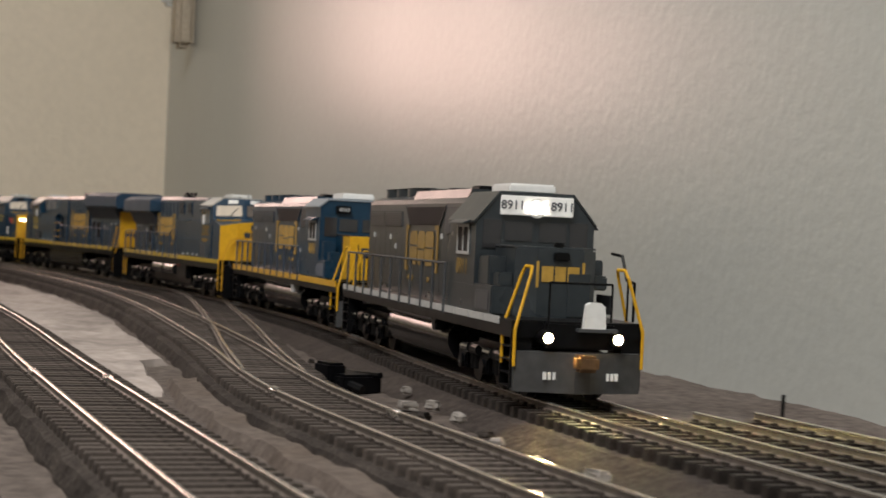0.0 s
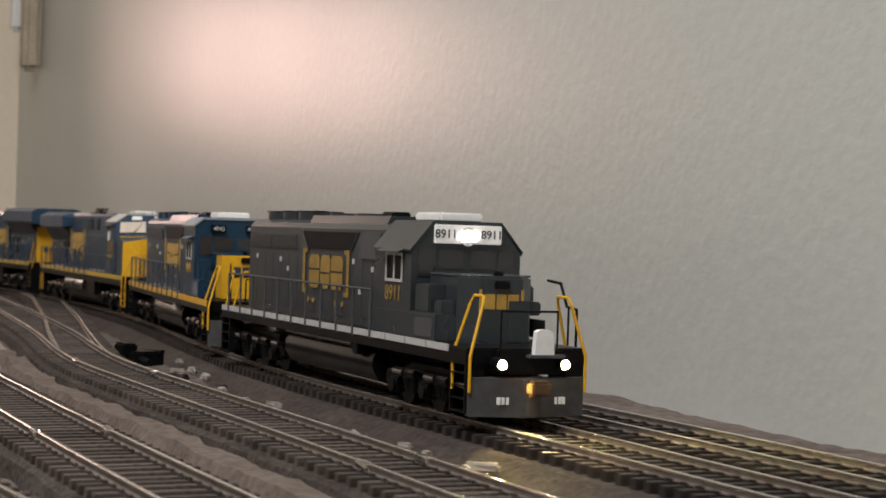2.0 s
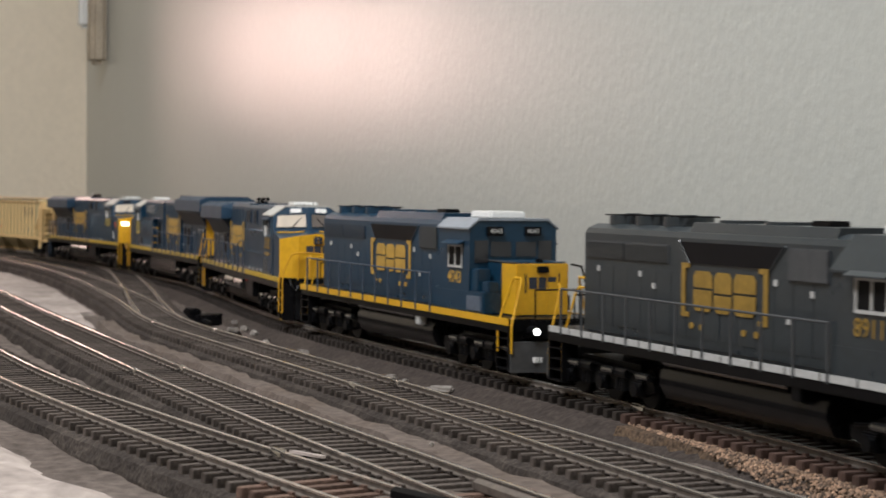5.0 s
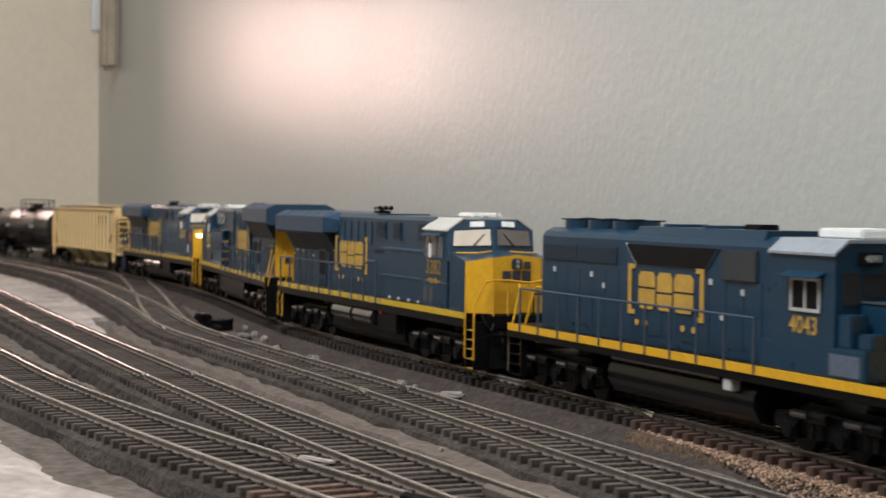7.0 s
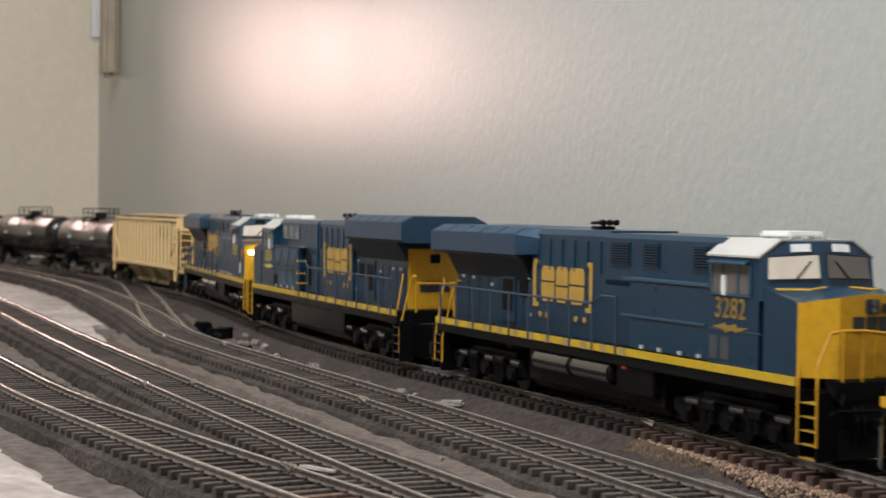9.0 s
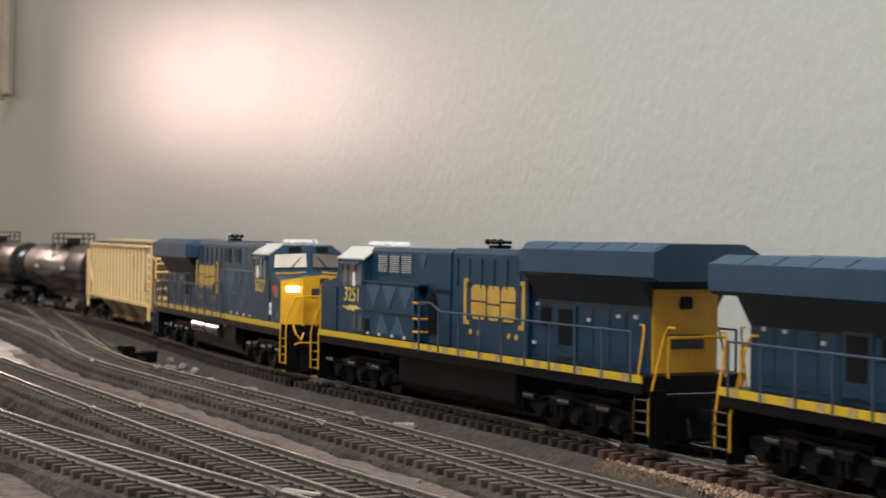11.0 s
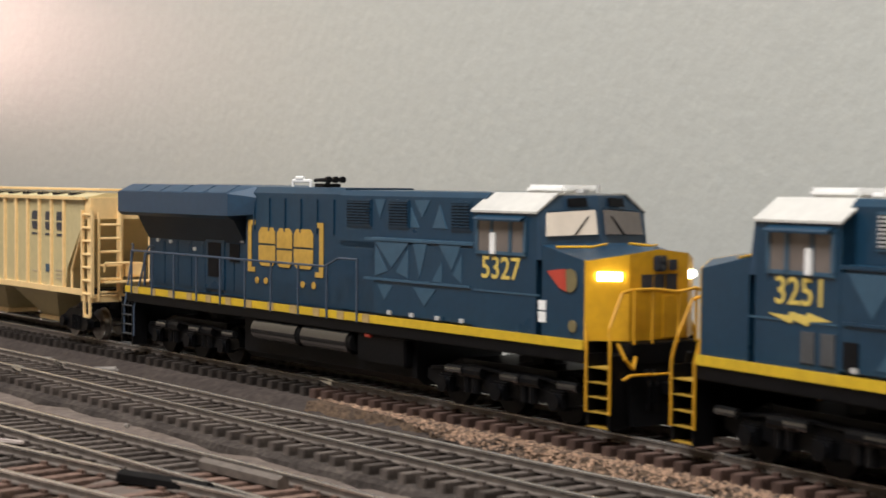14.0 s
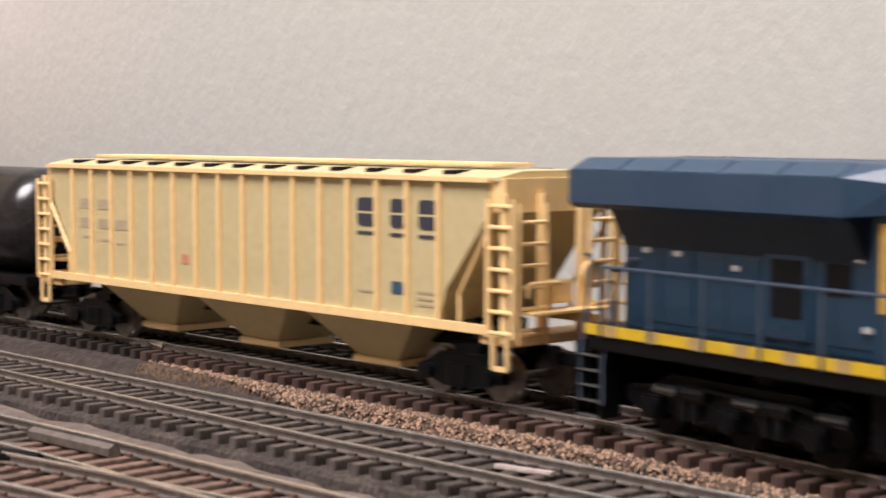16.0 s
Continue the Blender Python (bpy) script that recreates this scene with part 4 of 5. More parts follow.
    for sgn in (-1, 1):
        prism(roof, [(sgn * 16.9, 48.5), (sgn * 16.9, 49.0), (sgn * 10.7, 53.3), (sgn * 10.5, 52.8)], 70.5, 95.5)
    prism(roof, [(-10.7, 52.8), (10.7, 52.8), (10.7, 53.3), (-10.7, 53.3)], 70.5, 95.5)
    part("cab_roof", roof, M_ROOFWHITE, cab, "white cab roof")
    part("roof_unit", box(box(B(), 78, 92, -6, 6, 53.2, 55.2, 0.7), 74, 78, -3, 3, 53.2, 54.4, 0.4), M_WHITE, cab)
    part("antenna", rod(box(B(), 93, 95.5, -3, -1, 53.2, 54.2, 0.2), (94, 3, 53), (94, 3, 55.4), 0.5), M_SILVER, cab)
    for sgn in (-1, 1):
        y = sgn * 16.55
        part("side_window", box(B(), 72.8, 91, y - 0.15, y + 0.15, 39.3, 46.6), M_GLASS, cab, "cab side window")
        wf = B()
        for a, b in ((72.2, 73.4), (78, 79), (85, 86.2), (90.4, 91.6)):
            box(wf, a, b, y - 0.35, y + 0.35, 39.0, 47.0)
        box(wf, 72.2, 91.6, y - 0.35, y + 0.35, 46.6, 47.4)
        box(wf, 72.2, 91.6, y - 0.35, y + 0.35, 38.6, 39.4)
        part("window_frame", wf, M_BLUE_LIGHT, cab)
        part("armrest", box(B(), 78.2, 80.2, *sorted((sgn * 16.5, sgn * 17.3)), 38.6, 43.8, 0.2), M_WHITE, cab)
        prism(bm := B(), [(sgn * 16.5, 47.4), (sgn * 18.4, 46.6), (sgn * 18.4, 47.0), (sgn * 16.5, 48.0)], 73, 91)
        part("sunshade", bm, M_BLUE, cab)
        lettering(number, 7.5, 81.8, sgn * 16.62, 35.2, M_LOGO_DIM if number == "3282" else M_LOGO_BRIGHT, cab, "number", side=sgn)
        part("door_seam", box(B(), 71.5, 96.5, y - 0.12, y + 0.12, 29.6, 30.0), M_BLUE_LIGHT, cab)
        if lit_bars:
            prism(bm := B(), [(99.0, 35.6), (105.5, 36.4), (106.0, 31.2), (103.5, 32.0)], *sorted((sgn * 16.5, sgn * 16.75)), "y")
            part("arrow_badge", bm, M_RED, cab, "red arrow badge")
            part("round_badge", prism(B(), [(107.0 + 2.5 * math.cos(k * 0.524), 33.8 + 2.7 * math.sin(k * 0.524)) for k in range(12)], *sorted((sgn * 16.48, sgn * 16.7)), "y"), M_OLIVE, cab)
            part("notice", box(box(B(), 96, 98.6, y - 0.1, y + 0.25, 26.6, 28.8), 96, 98.6, y - 0.1, y + 0.25, 23.8, 26.2), M_WHITE, cab)
            part("round_mark", prism(B(), [(108 + 1.4 * math.cos(k * 0.524), 23.6 + 1.4 * math.sin(k * 0.524)) for k in range(12)], *sorted((sgn * 16.48, sgn * 16.7)), "y"), M_OLIVE, cab)
        else:
            prism(bm := B(), [(73.5, 30.3), (79.5, 31.6), (80.0, 30.9), (84.5, 31.5), (85.0, 30.7), (91, 30.9), (84.2, 29.2), (83.6, 30.0), (79.6, 29.0), (79.0, 29.9)], *sorted((sgn * 16.5, sgn * 16.7)), "y")
            part("lightning_mark", bm, M_LOGO_DIM if number == "3282" else M_LOGO_BRIGHT, cab)
            part("side_hatch", box(box(B(), 72, 76, y - 0.1, y + 0.25, 22, 28, 0.1), 77.5, 81.5, y - 0.1, y + 0.25, 22, 28, 0.1), M_PANEL, cab)
    # cab front: two large slanted panes meeting at a shallow edge
    bm = B()
    rim = ((97.0, -16.5, 38.0), (99.8, 0, 38.0), (97.0, 16.5, 38.0), (95.3, 16.5, 48.6), (95.1, 10.6, 52.8), (97.1, 0, 52.8), (95.1, -10.6, 52.8), (95.3, -16.5, 48.6))
    vs = [bm.verts.new(v) for v in rim] + [bm.verts.new((94.9, y, z)) for _, y, z in rim]
    fs = [bm.faces.new([vs[i] for i in q]) for q in ((0, 1, 5, 6, 7), (1, 2, 3, 4, 5))]
    fs += [bm.faces.new((vs[i], vs[(i + 1) % 8], vs[(i + 1) % 8 + 8], vs[i + 8])) for i in range(8)]
    bmesh.ops.recalc_face_normals(bm, faces=fs)
    part("cab_front", bm, M_BLUE_LIT, cab)

    def facet(name, corners, material, thick=0.25, label=""):
        c = [Vector(q) for q in corners]
        nrm = (c[1] - c[0]).cross(c[2] - c[0]).normalized()
        if nrm.x < 0:
            nrm = -nrm
        bm = B()
        lo = [bm.verts.new(q - nrm * 0.1) for q in c]
        hi = [bm.verts.new(q + nrm * thick) for q in c]
        fs = [bm.faces.new(lo), bm.faces.new(hi)] + [bm.faces.new((lo[i], lo[(i + 1) % 4], hi[(i + 1) % 4], hi[i])) for i in range(4)]
        bmesh.ops.recalc_face_normals(bm, faces=fs)
        return part(name, bm, material, cab, label)
    def lerp(a, b, t):
        return tuple(p + (q - p) * t for p, q in zip(a, b))
    for sgn in (-1, 1):
        a, b, c, d = (96.55, sgn * 14.9, 43.4), (98.75, sgn * 1.4, 43.7), (97.78, sgn * 1.4, 49.4), (95.75, sgn * 14.3, 48.7)
        facet("windshield", (a, b, c, d), glow_pane if sgn == glow_side else M_GLASS, 0.4, "cab windshield pane")
        facet("wiper", (lerp(a, b, 0.52), lerp(a, b, 0.57), lerp(lerp(d, c, 0.80), b, 0.25), lerp(lerp(d, c, 0.76), b, 0.25)), M_DARK, 0.6)
        facet("visor", ((95.7, sgn * 14.2, 49.0), (97.7, sgn * 1.6, 49.7), (97.65, sgn * 1.6, 50.0), (95.65, sgn * 14.0, 49.3)), M_BLUE, 0.3)
        facet("number_board", ((96.6, sgn * 8.6, 50.1), (97.3, sgn * 3.4, 50.3), (96.95, sgn * 3.4, 52.2), (96.3, sgn * 8.4, 52.0)), M_BOARD if bright_boards else M_DARK, 0.45)
    # nose
    def nose_mesh(grow, u_back, z_low):
        bm = B()
        g = grow
        lo = [(u_back, -16.4 - g), (112.2, -16.4 - g), (118.2 + g, -9.0), (118.2 + g, 9.0), (112.2, 16.4 + g), (u_back, 16.4 + g)]
        ht = [41.4, 38.4, 40.0, 40.0, 38.4, 41.4] if u_back < 105 else [38.5, 38.4, 40.0, 40.0, 38.4, 38.5]
        l = [bm.verts.new((x, y, z_low)) for x, y in lo]
        h = [bm.verts.new((x, y, z)) for (x, y), z in zip(lo, ht)]
        ridge = [bm.verts.new((u_back, 0, ht[0] + 0.7)), bm.verts.new((118.0 + g, 0, 41.0))]
        fs = [bm.faces.new((l[i], l[(i + 1) % 6], h[(i + 1) % 6], h[i])) for i in (0, 1, 3, 4)]
        fs += [bm.faces.new((l[2], l[3], h[3], ridge[1], h[2])), bm.faces.new(list(reversed(l))), bm.faces.new((l[5], l[0], h[0], ridge[0], h[5]))]
        fs += [bm.faces.new((h[0], h[1], h[2], ridge[1], ridge[0])), bm.faces.new((h[5], ridge[0], ridge[1], h[3], h[4]))]
        bmesh.ops.recalc_face_normals(bm, faces=fs)
        return bm
    nose = part("nose", nose_mesh(0.0, 97.0, 20.6), M_BLUE, r)
    part("nose_front", nose_mesh(0.18, 112.0, 20.7), M_YELLOW, nose, "yellow nose front")
    for sgn in (-1, 1):
        part("nose_trim", pipe(B(), [(101, sgn * 15.6, 41.1), (106, sgn * 9, 41.2), (104.5, sgn * 3.5, 41.7)], 0.3), M_YELLOW, nose, "yellow trim line")
    front_emblem(nose, 118.4, 31.6, 35.4, 5.4, M_NAVY)
    part("nose_door", box(B(), 118.3, 118.7, 1.0, 7.6, 21, 30.5, 0.1), M_YELLOW, nose)
    part("nose_headlight", box(B(), 118.2, 119.2, -2.0, 2.0, 36.0, 39.6, 0.4), M_NAVY, nose)
    for z in (37.0, 38.7):
        part("headlight_lens", rod(B(), (119.0, 0, z), (119.5, 0, z), 0.75, 12), M_STEEL, nose)
    for sgn in (-1, 1):
        if lit_bars:
            c = Vector((115.6, sgn * 12.4, 35.0))
            d = Vector((6.0, sgn * -7.4, 0)).normalized()
            q = Vector((d.y, -d.x, 0)) * (1 if sgn < 0 else -1)
            q = q if q.x > 0 else -q
            part("light_bar", rod(rod(B(), c - d * 2.6 + q * 0.1, c + d * 2.6 + q * 0.1, 1.0, 12), c - d * 2.6 + q * 0.3, c + d * 2.6 + q * 0.3, 0.9, 12), M_LAMP_SOFT, nose, "glowing light bar")
    part("number_box", box(B(), 118.2, 119.0, 2.8, 5.2, 36.2, 38.6, 0.2), M_NAVY, nose)
    # pilot, steps and rails
    part("pilot", prism(B(), [(117, 15.6), (120.5, 15.6), (121.2, 9), (122.6, 2.2), (118, 2.2)], -11.0, 11.0, "y"), M_BLACK, r)
    part("pilot", box(B(), -119, -116, -15.6, 15.6, 3, 15.6, 0.5), M_BLACK, r)
    part("platform", box(B(), 108, 121, -10.8, 10.8, 15.6, 20.4, 0.3), M_BLACK, r)
    coupler(r, 120, 1, M_BLACK)
    coupler(r, -118, -1, M_BLACK)
    bm = B()
    pipe(bm, [(121.5, 4, 13), (124, 4.6, 7), (126.5, 5, 6)], 0.7)
    part("brake_hose", bm, M_RED if lit_bars else M_BLACK, r)
    for y in (-6.5, -4.5, 6.5, 8.5):
        part("air_hose", pipe(B(), [(121.2, y, 14.5), (122.6, y, 11.0), (122.4, y * 0.96, 7.0), (121.8, y * 0.92, 5.0)], 0.5), M_BLACK, r)
    part("cut_lever", pipe(B(), [(121.4, -13.5, 12.5), (122.4, -12, 13.6), (122.6, 0, 13.4), (122.4, 12, 13.6), (121.4, 13.5, 12.5)], 0.3), M_RAILYELLOW if lit_bars else M_BLACK, r)
    for y in (-13.4, 13.4):
        part("jumper_cable", pipe(B(), [(119.5, y, 20.5), (121.4, y * 0.95, 17.0), (121.8, y * 0.8, 14.8), (121.0, y * 0.7, 17.5)], 0.45), M_RAILYELLOW if lit_bars else M_BLACK, r)
    steps(r, 113.6, 120.6, 5, M_YELLOW_TREAD, 1.6, 18.0)
    steps(r, -119.5, -112, 5, M_PILOT, 1.6, 17.0)
    for sgn in (-1, 1):
        for u in (113.2, 121.0):
            bm = pipe(B(), [(u, sgn * 16.9, 5), (u, sgn * 16.9, 19), (u - 1.0, sgn * 16.2, 24), (u - 1.2, sgn * 12.5, 31.5), (u - 1.2, sgn * 9.5, 32.2)], 0.36)
            part("grab_rail", bm, M_RAILYELLOW, r)
    part("front_rail", pipe(B(), [(120.6, -9.5, 20), (120.6, -9.5, 32.2), (120.6, -4, 32.2), (120.6, 4, 31.4), (120.6, 9.5, 32.2), (120.6, 9.5, 20)], 0.4), M_RAILYELLOW, r)
    for y, z in ((-4, 32.2), (4, 31.4)):
        part("rail_post", rod(B(), (120.6, y, 20), (120.6, y, z), 0.34), M_RAILYELLOW, r)
    end_rails(r, -111.5, -118.5, M_RAILBLUE if lit_bars else M_RAILYELLOW, 4.5, 34.0, 1.5, 0.34)
    pipe(bm := B(), [(-117.5, -9.5, 20), (-117.5, -9.5, 31), (-117.5, 9.5, 31), (-117.5, 9.5, 20)], 0.45)
    part("rear_rail", bm, M_RAILBLUE if lit_bars else M_RAILYELLOW, r)
    for sgn in (-1, 1):
        side_rail(r, -111, 22, sgn * 17.5, 32.5, 18.4, 10, M_RAILBLUE, sag=[(-111, 32.5), (6, 32.5), (13, 35), (22, 35)])
    # underframe
    part("fuel_tank", prism(B(), [(-13.4, 5.5), (-11, 3.6), (11, 3.6), (13.4, 5.5), (13.4, 15.4), (-13.4, 15.4)], -44, 44), M_BLACK, r)
    if air_tanks:
        for sgn in (-1, 1):
            for a, b in ((-33, -9), (-6, 17)):
                part("air_reservoir", rod(rod(B(), (a, sgn * 14.6, 12.6), (b, sgn * 14.6, 12.6), 3.3, 18), (a - 0.8, sgn * 14.6, 12.6), (b + 0.8, sgn * 14.6, 12.6), 2.4, 14), M_RESERVOIR, r)
            part("equipment_box", box(B(), 20, 42, *sorted((sgn * 11, sgn * 16)), 8, 15.5, 0.4), M_BLACK, r)
            part("filler", box(B(), 24, 27, *sorted((sgn * 15, sgn * 16.6)), 14.6, 16.6, 0.3), M_RED, r)
    else:
        for sgn in (-1, 1):
            part("tank_side", box(B(), -43, 43, *sorted((sgn * 13, sgn * 15.2)), 6, 15.4, 0.6), M_TANKGLOSS, r)
    truck(r, -78)
    truck(r, 78)
    return r


def covered_hopper():
    r = tagged(new("covered_hopper"), "cream covered hopper car with ribbed sides and end ladders", "freight car", group="train")
    body = part("body", prism(B(), [(-83, 17.4), (78, 17.4), (80, 24.5), (94, 42), (94, 49.4), (-97, 49.4), (-97, 42), (-85, 24.5)], -16.8, 16.8, "y"), M_TAN, r)
    part("roof", prism(B(), [(-17.2, 48.8), (17.2, 48.8), (17.0, 49.5), (10, 50.8), (-10, 50.8), (-17.0, 49.5)], -97.5, 97), M_TAN, r)
    part("side_sill", box(box(B(), -97, 95, -17.7, -16.6, 15.8, 17.8), -97, 95, 16.6, 17.7, 15.8, 17.8), M_TAN_TRIM, r)
    part("top_chord", box(box(B(), -97.5, 95, -17.9, -16.6, 48.4, 49.4), -97.5, 95, 16.6, 17.9, 48.4, 49.4), M_TAN_TRIM, r)
    for i in range(16):
        for sgn in (-1, 1):
            shared("hrib", lambda: box(B(), -0.75, 0.75, -0.6, 0.6, 17.6, 48.4, 0.2), M_TAN_TRIM, "side_rib", r, (-83 + i * 10.73, sgn * 17.1, 0), "pale orange side rib")
    # end slope sheets and open end frames
    for sgn in (-1, 1):
        e = 97.0 * sgn
        part("end_wall", box(B(), *sorted((e - sgn * 3, e + sgn * 1.5)), -16.6, 16.6, 42, 49.3), M_TAN_TRIM, r)
        for y in (-16.8, -6, 6, 16.8):
            part("end_post", box(B(), *sorted((e + sgn * 1.2, e + sgn * 3.2)), y - 0.8, y + 0.8, 14.5, 46), M_TAN_TRIM, r)
        part("end_platform", box(B(), *sorted((e - sgn * 6, e + sgn * 4)), -16.8, 16.8, 13.6, 15.6, 0.2), M_TAN_TRIM, r)
        part("slope_sheet", prism(B(), [(e + sgn * 0.4, 44), (e - sgn * 26, 16), (e - sgn * 28, 16), (e - sgn * 2, 45)], -16.4, 16.4, "y"), M_TAN, r)
        part("brake_gear", rod(box(B(), *sorted((e - sgn * 1, e + sgn * 3)), -4, 3, 22, 27, 0.5), (e + sgn * 3, 8, 28), (e + sgn * 4.2, 8, 28), 3.2, 16), M_TAN_TRIM, r)
        for y in (-17.8, 17.8):
            bm = B()
            for u in (e - sgn * 2.2, e + sgn * 5.6):
                box(bm, u - 0.5, u + 0.5, y - 0.5, y + 0.5, 15.5, 45)
            for u in (e - sgn * 0.6, e + sgn * 3.8):
                box(bm, u - 0.45, u + 0.45, y - 0.4, y + 0.4, 8.8, 16)
            box(bm, *sorted((e - sgn * 0.6, e + sgn * 3.8)), y - 0.4, y + 0.4, 8.4, 9.4)
            ladder = part("ladder", bm, M_TAN_TRIM, r, "cream side ladder with a stirrup step")
            for k in range(7):
                shared("hrung", lambda: rod(B(), (-3.9, 0, 0), (3.9, 0, 0), 0.45, 6), M_TAN_TRIM, "rung", ladder, (e + sgn * 1.7, y, 16.5 + k * 4.5))
            bm = B()
            yy = y * 0.6
            for q in (-4, 4):
                rod(bm, (e + sgn * 4.2, yy + q, 14), (e + sgn * 4.2, yy + q, 44), 0.5, 6)
            ladder = part("end_ladder", bm, M_TAN_TRIM, r)
            for k in range(6):
                shared("erung", lambda: rod(B(), (0, -4, 0), (0, 4, 0), 0.45, 6), M_TAN_TRIM, "rung", ladder, (e + sgn * 4.2, yy, 17 + k * 4.6))
            part("corner_brace", pipe(B(), [(e - sgn * 2.2, y, 38), (e - sgn * 12, y * 0.97, 24), (e - sgn * 12, y * 0.97, 17)], 0.5), M_TAN_TRIM, r)
        part("end_grab", pipe(B(), [(e + sgn * 5.0, -13, 24), (e + sgn * 5.6, -13, 27), (e + sgn * 5.6, -4, 27), (e + sgn * 5.0, -4, 24)], 0.4), M_TAN_TRIM, r)
        part("crossover_board", box(B(), *sorted((e + sgn * 0.5, e + sgn * 7.0)), -13, 13, 20.2, 20.9, 0.1), M_TAN_TRIM, r)
        coupler(r, 99 * sgn, sgn, M_BLACK)
    # running board, and black boxes for the hatch shadows beneath it
    part("running_board", box(B(), -88, 84, -6.5, 6.5, 51.4, 52.2, 0.2), M_TAN_TRIM, r, "cream roof walkway")
    for i in range(13):
        for sgn in (-1, 1):
            shared("hshadow", lambda: box(B(), -2.2, 2.2, -2.8, 2.8, -1.2, 0.4, 0.2), M_DARK, "roof_hatch", r, (-84 + i * 13.6, sgn * 12.5, 50.4))
    # outlet bays
    for u in (-50, -2, 46):
        bm = B()
        lo = [bm.verts.new((u + a, b, 5.2)) for a, b in ((-7, -8), (7, -8), (7, 8), (-7, 8))]
        hi = [bm.verts.new((u + a, b, 17.6)) for a, b in ((-23, -16.4), (23, -16.4), (23, 16.4), (-23, 16.4))]
        fs = [bm.faces.new(lo)] + [bm.faces.new((lo[i], lo[(i + 1) % 4], hi[(i + 1) % 4], hi[i])) for i in range(4)] + [bm.faces.new(hi)]
        bmesh.ops.recalc_face_normals(bm, faces=fs)
        part("outlet_bay", bm, M_TAN, r, "tapered discharge bay")
        part("outlet_gate", box(B(), u - 9, u + 9, -9, 9, 3.8, 5.4, 0.3), M_TAN_TRIM, r)
    # markings: emblem blocks, lines, faded data
    for u, w in ((52.4, 6.8), (63.6, 5.2), (74.2, 6.6)):
        prism(bm := B(), [(u - w / 2, 38.2), (u - w / 2 + 0.8, 37.4), (u + w / 2 - 0.8, 37.4), (u + w / 2, 38.2), (u + w / 2, 43.2), (u + w / 2 - 0.8, 44), (u - w / 2 + 0.8, 44), (u - w / 2, 43.2)],
              -16.95, -16.75, "y")
        part("emblem_block", bm, M_NAVY, r, "dark emblem block")
        part("emblem_gap", box(B(), u - w * 0.55, u + w * 0.55, -17.0, -16.7, 40.3, 40.8), M_TAN, r)
        part("emblem_underline", box(B(), u - w / 2, u + w / 2, -16.95, -16.75, 35.4, 36.2), M_NAVY, r)
    part("data_panel", box(B(), 61.4, 65.4, -16.95, -16.75, 22.4, 25.2), M_BLUE_LIGHT, r)
    for u, z, w in ((-76, 37, 7), (-66, 37, 6), (-76, 31.5, 6), (-66, 31.5, 6), (-57, 31.5, 6), (-76, 28.6, 4), (-66, 28, 4), (-57, 27.4, 4), (52, 22, 5), (73.5, 23, 6), (73.5, 21.6, 6), (73.5, 20.2, 6)):
        part("data_line", box(B(), u - w / 2, u + w / 2, -16.92, -16.75, z, z + (2.8 if z > 30 else 0.6)), M_GREYMARK, r)
    part("data_line", box(B(), -26, -22.5, -16.92, -16.75, 24, 26.5), M_RED_FADED, r)
    part("centre_sill", box(B(), -92, 92, -3, 3, 10, 15), M_BLACK, r)
    truck(r, -78, False)
    truck(r, 80, False)
    return r


